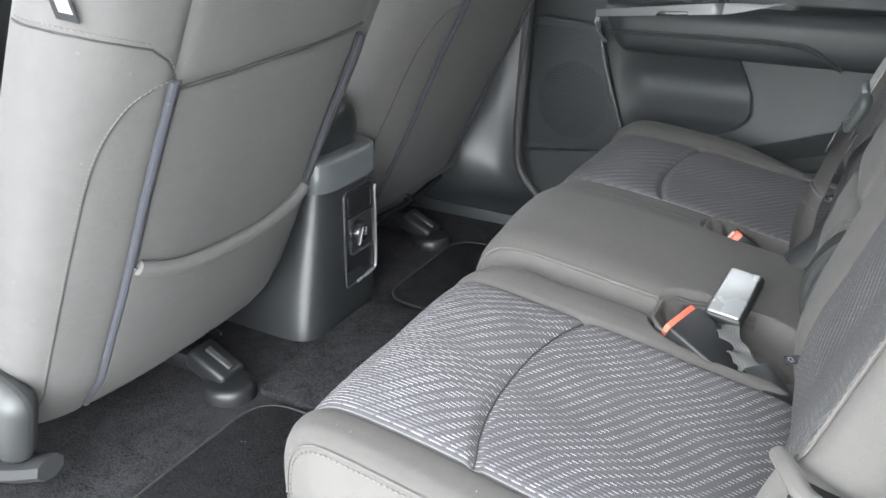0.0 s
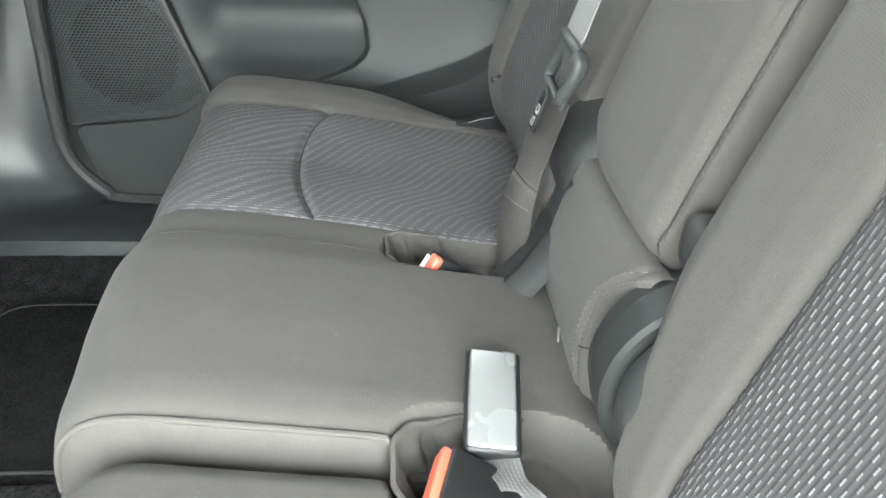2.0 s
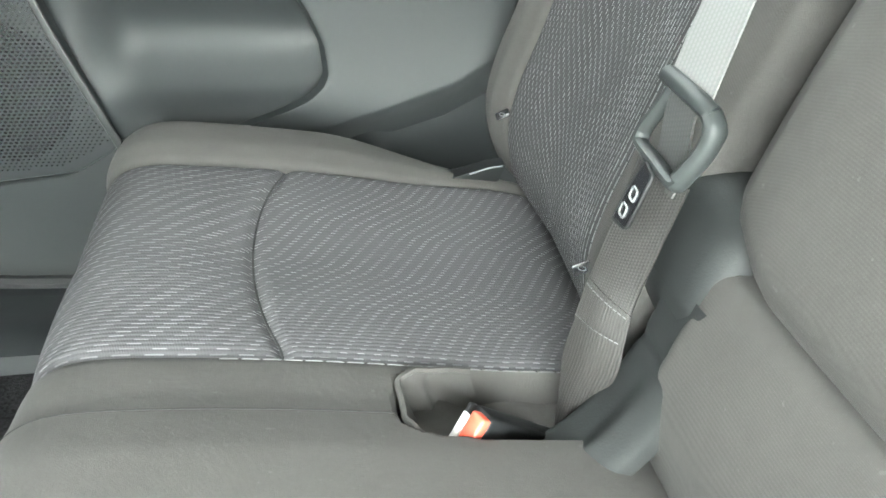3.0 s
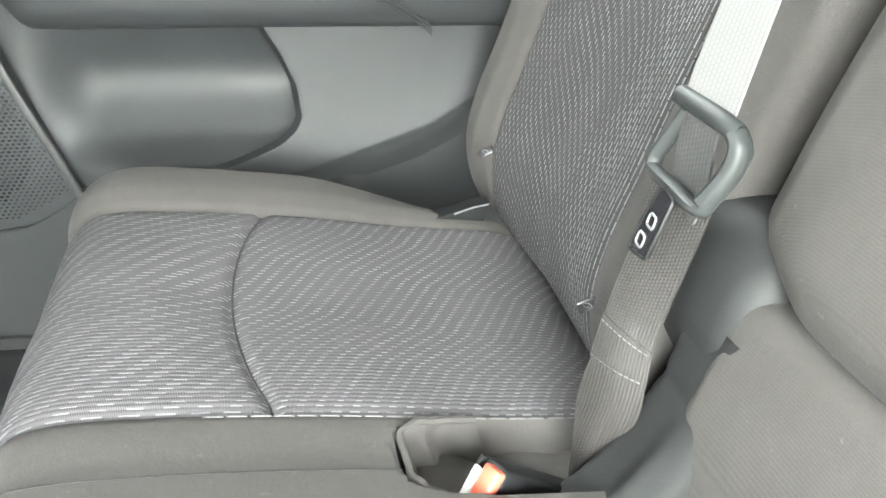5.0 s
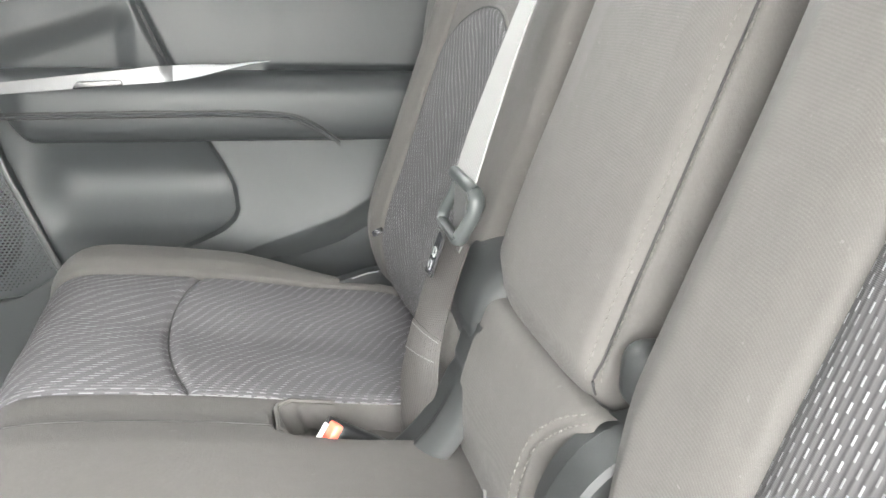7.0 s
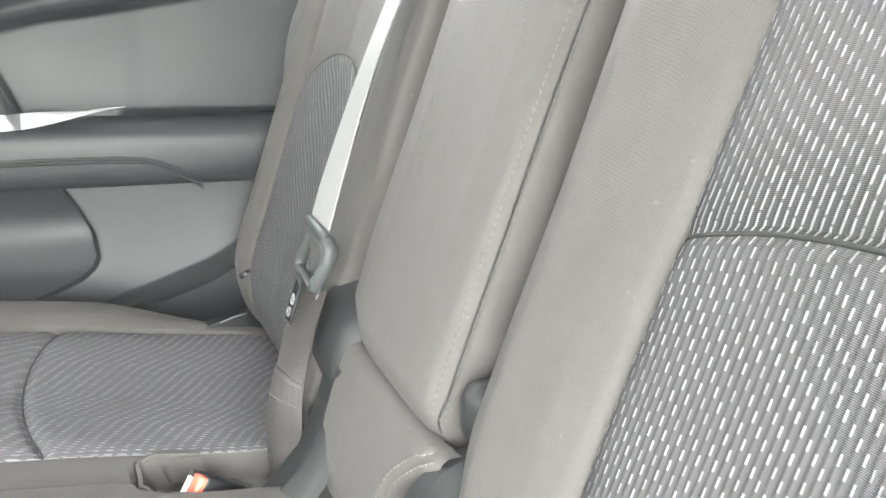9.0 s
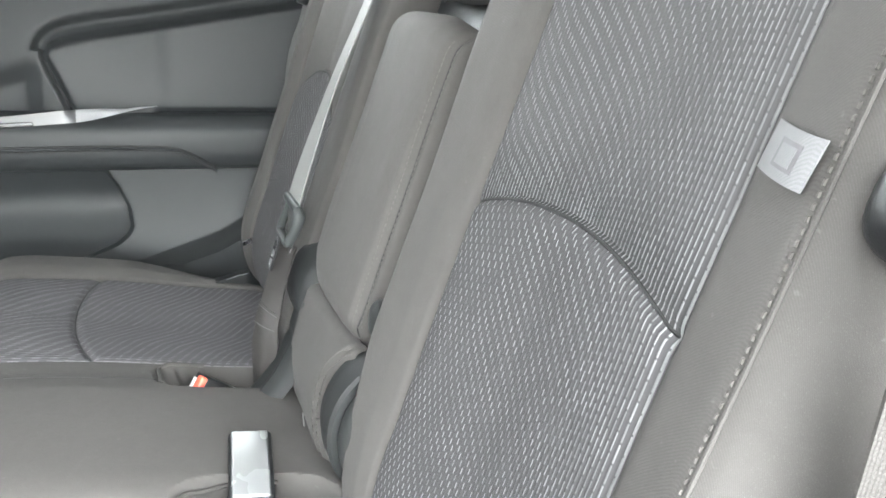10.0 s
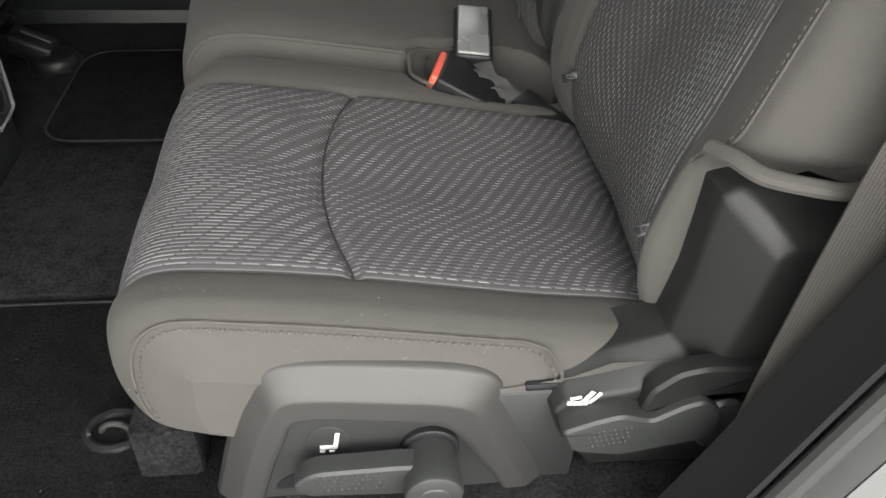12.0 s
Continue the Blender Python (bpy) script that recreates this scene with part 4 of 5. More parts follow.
def lathe_y(profile, x, z, n=40, squash=1.18):
    """A turned body round an axis along y; profile: rows of (y, radius)."""
    rows = len(profile) - 1

    def fn(a, b):
        y, r = profile[int(round(b * rows))]
        ang = 2 * math.pi * a
        return Vector((x - r * math.cos(ang), y, z + squash * r * math.sin(ang))), (a, b)
    return patch(fn, n, rows)


def hinge(y0, y1, x, z, r, owner, mat, name="hinge_cover"):
    prof = [(y0, 0.0001), (y0, r * 0.55), (y0 + 0.004, r * 0.8), (y0 + 0.012, r * 0.95), (y0 + 0.022, r), (y1 - 0.008, r), (y1 - 0.002, r * 0.96), (y1, r * 0.9), (y1, 0.0001)]
    return part(name, lathe_y(prof, x, z), mat, owner, "smooth grey plastic hinge cover")


hinge(0.405, 0.452, 0.252, 0.418, 0.060, centre_back, PLASTIC_SOFT)
part("hinge_band", lathe_y([(0.455, 0.05), (0.4555, 0.066), (0.459, 0.0695), (0.488, 0.0695), (0.4885, 0.066), (0.489, 0.066), (0.4895, 0.0685), (0.505, 0.067), (0.509, 0.05)], 0.254, 0.415), RECLINER_MATT, centre_back, "grey plastic collar round the hinge")
hinge(0.69, 0.79, 0.258, 0.462, 0.058, centre_back, RECLINER_MATT)
part("pivot", box(0.042, 0.032, 0.046, 0.015, 5, m=pose(0.254, 0.486, 0.53)), RECLINER_MATT, centre_back, "small rounded grey pivot cap")
FOOT = Profile([(0.205, 0.47), (0.198, 0.435), (0.186, 0.40), (0.172, 0.37), (0.150, 0.342), (0.125, 0.318), (0.11, 0.29)])


def foot_pt(a, b):
    """Moulded foot that runs down from the hinge, with a rounded ridge along its near edge."""
    s, y = a * FOOT.length, 0.676 + 0.068 * b
    h = -round_off(min(y - 0.676, 0.02), 0.018) - round_off(min(0.744 - y, 0.012), 0.01)
    h += 0.004 * math.exp(-((y - 0.70) / 0.008) ** 2) * sstep(s, 0.05, 0.1) + dip(s - 0.055, 0.006, 0.003)
    return FOOT.at(s, y, h), (y, s)


part("hinge_foot", patch(foot_pt, 50, 40), RECLINER_MATT, centre_back, "dark grey plastic hinge foot with a rounded ridge")


def head_pt(a, b):
    ang = 2 * math.pi * a
    q = max(math.sin(math.pi * b), 0.0) ** 0.22
    return Vector((0.374 + 0.058 * q * math.cos(ang), 0.458 + 0.306 * b, 0.912 + 0.067 * q * math.sin(ang))), (a, b)


part("back_board", box(0.016, 0.285, 0.312, 0.006, 2, m=pose(0.368, 0.612, 0.748, 0, 17, 0)), BLACK, centre_back, "black board behind the centre backrest")
headrest = part("headrest", patch(head_pt, 36, 36), CLOTH, centre_seat, "low grey cloth centre headrest")
part("stitching", stitches([head_pt(a, 0.2)[0] * 1.0 for a in np.linspace(0.3, 0.8, 40)], (-1, 0, 0)), THREAD, headrest)
strap = thing("pull_strap", "short grey webbing pull loop on the centre backrest's top", "strap")
part("loop", ribbon(smooth_line([(0.330, 0.585, 0.848), (0.316, 0.588, 0.854), (0.307, 0.592, 0.862), (0.312, 0.594, 0.870), (0.33, 0.592, 0.872)], 20), (0, 1, 0.15), 0.022), BLACK, strap, "black webbing loop")
part("tip", ribbon(smooth_line([(0.305, 0.597, 0.858), (0.303, 0.61, 0.864), (0.306, 0.625, 0.869)], 8), (0.4, -0.1, 1), 0.013), WEB_GREY, strap, "pale folded end")


# ---- belts and buckles ----
def buckle(at, tilt, turn, roll, width, label, white, thick=0.022):
    """A black stalk with a red release button at its end; lies along its own x, button at the near end."""
    b = thing("belt_buckle", label, "seat belt buckle", "seat belt buckles")
    b.matrix_basis = pose(*at) @ pose(0, 0, 0, roll, tilt, turn)
    part("body", box(0.085, width, thick, 0.004, 3, m=pose(0.046, 0, 0)), BLACK, b)
    part("stalk", box(0.09, width * 0.7, 0.012, 0.004, 2, m=pose(0.115, 0, -0.003)), BLACK, b)
    shift = 0.004 if white else 0.0015
    part("button", box(0.009, width * 0.9, 0.75 * thick - 0.5 * shift, 0.0025, 3, m=pose(0.0015, 0, shift)), ORANGE, b, "bright orange-red release button")
    part("rim", box(0.007, width * 0.98, 0.003, 0.001, 2, m=pose(0.0015, 0, -0.0092)), BLACK, b)
    if white:
        part("slot", box(0.003, width * 0.52, 0.0065, 0.0008, 2, m=pose(-0.0022, 0.003, -0.0062)), WHITE_INK, b, "white insertion slot")
    return b


buckle((0.061, 0.426, 0.358), 24, -15, 4, 0.064, "black seat belt buckle with orange-red button in the cushion's well", False, 0.025)
far_buckle = buckle((0.0694, 0.7237, 0.3475), 40, -28, 0, 0.044, "black seat belt buckle with orange-red button by the far insert", True)
far_buckle.matrix_basis = Matrix(((0.783, 0.520, 0.358, 0.0694), (0.210, 0.285, -0.921, 0.7237), (-0.580, 0.805, 0.151, 0.3475), (0, 0, 0, 1)))


def well_lining(cx, cy, rx, ry, k, start, end, owner, seed, fold=0.0035):
    """Gathered cloth that lines the front of a buckle well, with a rolled rim."""
    def fn(a, b):
        ang = start + (end - start) * a
        c, s = math.cos(ang), math.sin(ang)
        pleat = fold * math.sin(ang * 9 + seed) * sstep(b, 0.05, 0.5) + 0.003 * noise.noise((ang * 3, b * 3, seed))
        f = 1.0 - 0.16 * b
        x = cx + (rx * f + pleat) * math.copysign(abs(c) ** (2 / k), c)
        y = cy + (ry * f + pleat) * math.copysign(abs(s) ** (2 / k), s)
        top = CUSHION.at(CUSHION.s_of(min(max(x, -0.1), 0.2), 0), y, 0.004).z
        return Vector((x, y, top - 0.04 * b + 0.002 * math.sin(ang * 5 + seed))), (a, b)
    lining = part("well_lining", patch(fn, 70, 14, 0.0015), CLOTH, owner, "gathered cloth lining of the buckle well")
    part("well_rim", tube([fn(a, 0)[0] for a in np.linspace(0, 1, 60)], 0.0026, 6), CLOTH, lining)


well_lining(0.120, 0.448, 0.088, 0.057, 3.0, 1.45, 4.6, near_cushion, 0.7, 0.0055)
well_lining(0.120, 0.754, 0.092, 0.038, 4.0, 1.7, 4.3, centre_cushion, 2.1)
part("well_stitching", stitches([far_surf(CUSHION.s_of(x, 0), 0.7975) + Vector((0, 0, 0.0008)) for x in np.linspace(0.03, 0.19, 40)], (0, 0, 1)), THREAD, centre_cushion)

cover = thing("buckle_cover", "satin grey plastic buckle lying on the centre cushion", "seat belt buckle")
cover.matrix_basis = pose(0.113, 0.500, 0.367, 12, 4, -5)
part("shell", box(0.046, 0.1, 0.016, 0.005, 3), BLACK, cover)
part("face", box(0.039, 0.094, 0.006, 0.0028, 3, m=pose(-0.001, 0, 0.0075)), FACE, cover, "satin grey face of the buckle")
part("sleeve", ribbon(smooth_line([(0.004, -0.040, -0.004), (0.012, -0.062, 0.001), (0.024, -0.078, -0.006), (0.036, -0.088, -0.004), (0.052, -0.104, -0.012)], 16), [Vector((0.8, 0.45, 0.3 * math.sin(k * 0.9))) for k in range(17)], 0.027), WEB_GREY, cover, "short grey webbing tail")
part("stalk", box(0.075, 0.034, 0.016, 0.004, 2, m=pose(0.082, -0.118, -0.016, 0, 6, -40)), BLACK, cover)

belt = thing("centre_belt", "pale grey centre seat belt with dark adjuster frame", "seat belt")
up_pts = smooth_line([(0.205, 0.770, 0.580), (0.227, 0.785, 0.64), (0.268, 0.808, 0.74), (0.316, 0.815, 0.85), (0.362, 0.805, 0.98)], 40)
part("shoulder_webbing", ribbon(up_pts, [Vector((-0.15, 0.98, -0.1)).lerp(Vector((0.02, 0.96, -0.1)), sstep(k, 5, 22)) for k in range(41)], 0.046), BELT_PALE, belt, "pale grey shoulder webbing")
LAP_OUT = [(0.190, 0.788, 0.532), (0.175, 0.776, 0.489), (0.164, 0.771, 0.450), (0.154, 0.762, 0.419), (0.149, 0.763, 0.385), (0.150, 0.761, 0.338), (0.153, 0.762, 0.26)]
LAP_IN = [(0.205, 0.742, 0.528), (0.192, 0.737, 0.487), (0.183, 0.737, 0.440), (0.178, 0.730, 0.414), (0.177, 0.729, 0.385), (0.167, 0.743, 0.340), (0.162, 0.754, 0.26)]
lap_out, lap_in = smooth_line(LAP_OUT, 60), smooth_line(LAP_IN, 60)


def lap_pt(a, b, lift=0.0):
    i = a * 60
    j = min(int(i), 59)
    o, n = lap_out[j].lerp(lap_out[j + 1], i - j), lap_in[j].lerp(lap_in[j + 1], i - j)
    bow = 0.006 * math.sin(math.pi * b) * sstep(a, 0.1, 0.5) + lift
    p = o.lerp(n, b) + Vector((-0.55, -0.7, 0.3)) * bow
    return p, ((b - 0.5) * (o - n).length, a * 0.26)


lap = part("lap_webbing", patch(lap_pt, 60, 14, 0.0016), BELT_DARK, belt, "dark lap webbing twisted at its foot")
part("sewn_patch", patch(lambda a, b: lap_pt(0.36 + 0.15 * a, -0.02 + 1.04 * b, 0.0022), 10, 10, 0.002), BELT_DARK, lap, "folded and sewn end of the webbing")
for at in (0.375, 0.495):
    part("sewn_line", stitches([lap_pt(at, b, 0.0046)[0] for b in np.linspace(0.0, 1.0, 14)], (-0.55, -0.75, 0.35), 0.003, 0.001, 0.0005), THREAD_PALE, lap, "sewn stitches that close the belt's loop")

A_UP = Vector((0.258, 0.0, 0.966)).normalized()
A_SIDE = Vector((0.0, -1.0, 0.0))
A_MID = Vector((0.200, 0.766, 0.560))
A_OUT = A_UP.cross(A_SIDE).normalized()
if A_OUT.x > 0:
    A_OUT = -A_OUT


def on_adjuster(u, v, w=0.0):
    """A place on the adjuster's plane, in millimetres to its side, upward and out of it."""
    return A_MID + A_SIDE * u * 0.001 + A_UP * v * 0.001 + A_OUT * w * 0.001


hook = [on_adjuster(*q) for q in ((-22, 20, -1), (-26, 6, -1), (-32, -13, 0), (-33, -21, 0), (-28, -26, 0), (0, -27, 0), (25, -28, 0), (31, -25, -1), (33, -16, -2), (35, 8, -6), (33, 16, -5), (27, 22, -2))]
adjuster = part("adjuster_frame", tube(smooth_line(hook, 60), 0.0044, 10, flat=1.35, up=tuple(A_OUT)), FRAME_GREY, belt, "grey plastic belt adjuster frame")
part("adjuster_bar", tube([on_adjuster(*q) for q in ((-31, 23, 3), (-30, 23, 3), (-4, 23, 3), (22, 23, 3), (28, 21.5, 1), (29.5, 21, 0))], 0.0062, 12), FRAME_GREY, adjuster, "bar across the webbing")
part("adjuster_side", tube(smooth_line([on_adjuster(28, 21, 0), on_adjuster(34, 14, -3), on_adjuster(35, 2, -4), on_adjuster(33, -12, -2), on_adjuster(30, -23, 0)], 24), 0.0056, 12, flat=1.3, up=tuple(A_OUT)), FRAME_GREY, adjuster, "thick curved side of the frame")
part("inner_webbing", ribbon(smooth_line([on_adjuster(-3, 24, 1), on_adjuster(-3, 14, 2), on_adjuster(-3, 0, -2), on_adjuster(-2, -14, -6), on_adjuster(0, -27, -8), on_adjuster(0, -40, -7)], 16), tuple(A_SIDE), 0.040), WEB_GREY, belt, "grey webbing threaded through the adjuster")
TONGUE = [(1, -27), (16, -30), (15, -70), (-6, -73), (-4, -50)]
tongue = part("tongue", tube([on_adjuster(u, v, 9) for u, v in rounded(TONGUE, 3, 4)], 0.0016, 6, True, up=tuple(A_OUT)), BLACK, belt, "small dark metal tongue hanging from the adjuster")
FLAT = Matrix((A_SIDE * 0.001, A_UP * 0.001, A_OUT * 0.001)).transposed().to_4x4()
part("plate", prism(TONGUE, 2.0, Matrix.Translation(on_adjuster(0, 0, 8)) @ FLAT, 0.0), GLOSSBLACK, tongue)
for u, v in ((6.5, -48), (3.5, -62)):
    part("slot", tube([on_adjuster(u + x, v + z, 10.4) for x, z in rounded([(-4, -3.5), (4, -4.5), (4, 3.5), (-4, 4.5)], 2.5, 4)], 0.0009, 6, True, up=tuple(A_OUT)), FACE, tongue, "bright rim of a slot")
far_belt = thing("outer_belt", "grey outer seat belt hanging beside the far backrest", "seat belt")
part("webbing", ribbon(smooth_line([(0.292, 1.30, 0.55), (0.303, 1.30, 0.686), (0.314, 1.30, 0.743), (0.335, 1.302, 0.807), (0.375, 1.31, 1.0), (0.42, 1.33, 1.25)], 60), (0.75, -0.62, -0.2), 0.036), WEB_GREY, far_belt, "grey woven belt webbing")
near_belt = thing("outer_belt", "taupe seat belt with grey tongue beside the near backrest", "seat belt")
nb_pts = smooth_line([(0.245, -0.075, 0.16), (0.255, -0.066, 0.28), (0.268, -0.056, 0.40), (0.286, -0.05, 0.55), (0.298, -0.048, 0.61), (0.297, -0.052, 0.70), (0.297, -0.056, 0.80), (0.305, -0.065, 1.0), (0.32, -0.08, 1.28)], 90)
part("webbing", ribbon(nb_pts, (0.99, -0.12, 0.0), 0.047), BELT, near_belt, "taupe woven belt webbing")
tm = Matrix.Translation((0.300, -0.052, 0.612)) @ Matrix(((0.99, 0.12, 0.0, 0), (-0.12, 0.95, 0.28, 0), (0.0, -0.28, 0.96, 0), (0, 0, 0, 1)))
part("tongue_bar", tube([tm @ Vector((x, -0.006, z)) for x, z in ((-0.031, 0.0), (-0.02, 0.003), (0.016, 0.002), (0.028, -0.004))], 0.0072, 10, flat=0.8), RECLINER_MATT, near_belt, "satin grey belt tongue bar")
part("tongue_loop", tube([tm @ Vector((-0.029 - 0.009 * math.sin(a), -0.004, -0.003 + 0.007 * math.cos(a))) for a in np.linspace(-0.3, 3.4, 14)], 0.0042, 8), PLASTIC, near_belt)

# ---- hardware on the near seat's side ----
SIDE = Matrix(((1, 0, 0, 0), (0, 0, -1, 0), (0, 1, 0, 0), (0, 0, 0, 1)))     # (x, z) outlines that grow towards the open door


def side(outline, depth, y, bevel=0.005, r=0.0, seg=3):
    return prism(rounded(outline, r) if r else outline, depth, Matrix.Translation((0, y + 0.03, 0)) @ SIDE, bevel, seg)


RIM_OUT = [(-0.156, 0.19), (-0.137, 0.264), (-0.12, 0.312), (-0.095, 0.342), (-0.014, 0.339), (0.064, 0.325), (0.086, 0.298), (0.103, 0.255), (0.121, 0.212), (0.128, 0.19)]
RIM_IN = [(-0.116, 0.19), (-0.104, 0.232), (-0.093, 0.264), (-0.077, 0.291), (-0.014, 0.285), (0.026, 0.278), (0.046, 0.258), (0.058, 0.238), (0.075, 0.209), (0.084, 0.19)]
rim_a, rim_b = smooth_line([(x, 0, z) for x, z in RIM_OUT], 72), smooth_line([(x, 0, z) for x, z in RIM_IN], 72)
RIM_DEPTH = ([0, 0.06, 0.42, 0.52, 0.88, 0.95, 1.0], [0.004, -0.003, -0.014, -0.0168, -0.0176, -0.0165, -0.0118])


def rim_pt(a, b):
    p = rim_a[int(round(a * 72))].lerp(rim_b[int(round(a * 72))], b)
    return Vector((p.x, float(np.interp(b, *RIM_DEPTH)), p.z)), (a, b)


seat_base = part("base_trim", patch(rim_pt, 72, 40), BASE_PLASTIC, near_seat, "dark grey plastic trim on the seat's base with a broad bevelled rim")
part("recess", side([(p.x, p.z) for p in rim_b[::3]], 0.012, -0.0295, 0.0), PLASTIC, seat_base)
part("lever_slot", side([(x, z) for x, z in ((-0.03 + 0.075 * math.cos(a), 0.205 + 0.03 * math.sin(a)) for a in np.linspace(0, math.pi, 14))], 0.0014, -0.0412, 0.0), BLACK, seat_base)
lever = part("slide_lever", side([(-0.088, 0.246), (-0.072, 0.262), (0.0, 0.265), (0.018, 0.262), (0.018, 0.23), (-0.005, 0.229), (-0.078, 0.233)], 0.018, -0.054, 0.006, 0.01), PLASTIC_SOFT, seat_base, "ribbed grey slide lever")


def cone(cx, cz, y0, y1, r0, r1, n=32):
    """A turned knob from y0 to y1 with a rounded front edge."""
    prof = [(0.0, r0), (0.55, r0 * 0.45 + r1 * 0.55), (0.9, r1), (0.97, r1 * 0.95), (1.0, r1 * 0.86)]
    bm = bmesh.new()
    rings = [[bm.verts.new((cx + r * math.cos(2 * math.pi * k / n), y0 + (y1 - y0) * t, cz + r * math.sin(2 * math.pi * k / n))) for k in range(n)] for t, r in prof]
    for A, B in zip(rings, rings[1:]):
        for k in range(n):
            bm.faces.new((A[k], A[(k + 1) % n], B[(k + 1) % n], B[k]))
    bm.faces.new(rings[-1])
    bmesh.ops.recalc_face_normals(bm, faces=bm.faces)
    return bm


part("lever_collar", cone(0.021, 0.252, -0.008, -0.018, 0.0235, 0.0235), BLACK, seat_base, "dark collar behind the lever hub")
part("lever_hub", cone(0.021, 0.248, -0.015, -0.058, 0.0205, 0.023), PLASTIC_SOFT, seat_base, "round grey lever hub")
part("hub_cap", cone(0.021, 0.246, -0.05, -0.0595, 0.0135, 0.0135), PLASTIC, seat_base)


def grip_dots(x0, x1, z0, slope, y, rows, n):
    bm = bmesh.new()
    for i in range(n):
        for j in range(rows):
            x = x0 + (x1 - x0) * (i + 0.5 * (j % 2)) / n
            z = z0 + slope * (x - x0) + j * 0.0055
            b2 = bmesh.ops.create_icosphere(bm, subdivisions=1, radius=0.0012)
            bmesh.ops.translate(bm, vec=(x, y, z), verts=b2["verts"])
    return bm


part("grip_dots", grip_dots(-0.07, -0.012, 0.242, 0.02, -0.0421, 4, 11), PLASTIC, seat_base)
disc = [(-0.059 + 0.0165 * math.cos(a), 0.264 + 0.017 * math.sin(a)) for a in [k * 2 * math.pi / 24 for k in range(24)]]
part("symbol_disc", side(disc, 0.0012, -0.0412, 0.0005), PLASTIC, seat_base)


def bars(parent, y, rects):
    for x, z, w, h, ang in rects:
        part("symbol_bar", box(w, 0.0012, h, 0.0003, 1, m=pose(x, y, z, 0, ang, 0)), WHITE_INK, parent, "white printed seat symbol", 0)


bars(seat_base, -0.0132, [(-0.0525, 0.266, 0.0036, 0.017, 8), (-0.059, 0.2575, 0.0135, 0.0042, 0), (-0.064, 0.2525, 0.0042, 0.0024, 0), (-0.0565, 0.2525, 0.0042, 0.0024, 0)])

COVER_OUT = [(0.106, 0.300), (0.118, 0.320), (0.160, 0.332), (0.204, 0.346), (0.210, 0.40), (0.214, 0.472), (0.225, 0.481), (0.30, 0.474), (0.37, 0.457), (0.37, 0.22), (0.28, 0.21), (0.149, 0.214), (0.122, 0.25)]
COVER_IN = [(0.115, 0.294), (0.126, 0.306), (0.172, 0.314), (0.232, 0.324), (0.243, 0.385), (0.250, 0.440), (0.262, 0.450), (0.30, 0.446), (0.36, 0.43), (0.36, 0.23), (0.28, 0.22), (0.155, 0.224), (0.130, 0.254)]


def chamfered(outer, inner, y_back, y_rim, y_face):
    """A cover: walls up to a rim, a slanting broad edge, and a face, with the edges rounded."""
    bm = bmesh.new()
    rows = [[bm.verts.new((x, y, z)) for x, z in ln] for ln, y in ((outer, y_back), (outer, y_rim), (inner, y_face))]
    n = len(outer)
    for A, B in zip(rows, rows[1:]):
        for k in range(n):
            bm.faces.new((A[k], A[(k + 1) % n], B[(k + 1) % n], B[k]))
    bm.faces.new(rows[2])
    bmesh.ops.recalc_face_normals(bm, faces=bm.faces)
    keep = set(rows[1]) | set(rows[2])
    es = [e for e in bm.edges if e.verts[0] in keep and e.verts[1] in keep]
    bmesh.ops.bevel(bm, geom=es, offset=0.0042, segments=3, profile=0.5, affect="EDGES", clamp_overlap=True)
    return bm


recliner = part("recliner_cover", chamfered(COVER_OUT, COVER_IN, 0.05, 0.012, -0.020), RECLINER, near_seat, "black plastic recliner cover with a broad chamfered edge")
part("lever_hood", side([(0.178, 0.301), (0.183, 0.326), (0.201, 0.344), (0.221, 0.349), (0.27, 0.346), (0.27, 0.315), (0.221, 0.313), (0.204, 0.292)], 0.016, -0.046, 0.007, 0.006, 3), RECLINER, recliner)
part("release_lever", side([(0.117, 0.293), (0.142, 0.304), (0.162, 0.310), (0.186, 0.302), (0.208, 0.317), (0.224, 0.322), (0.241, 0.305), (0.241, 0.278), (0.217, 0.271), (0.167, 0.260), (0.128, 0.268)], 0.022, -0.048, 0.006, 0.006), PLASTIC_SOFT, recliner, "grey plastic release lever with grip dots")
part("hub", side([(0.246 + 0.02 * math.cos(a), 0.283 + 0.03 * math.sin(a)) for a in [k * 2 * math.pi / 28 for k in range(28)]], 0.022, -0.042, 0.008), PLASTIC, recliner)
part("grip_dots", grip_dots(0.139, 0.172, 0.276, 0.15, -0.0403, 4, 8), PLASTIC, recliner)
bars(recliner, -0.0208, [(0.132, 0.305, 0.016, 0.0042, 4), (0.139, 0.311, 0.004, 0.015, 30), (0.130, 0.311, 0.009, 0.003, -10), (0.145, 0.310, 0.003, 0.014, 36)])
part("gap_panel", box(0.08, 0.026, 0.115, 0.004, 2, m=pose(0.105, 0.006, 0.246)), PLASTIC, recliner, "plain dark plastic panel beside the seat base")
part("gap_rail", box(0.036, 0.02, 0.008, 0.002, 2, m=pose(0.112, 0.004, 0.307)), GLOSSBLACK, recliner)

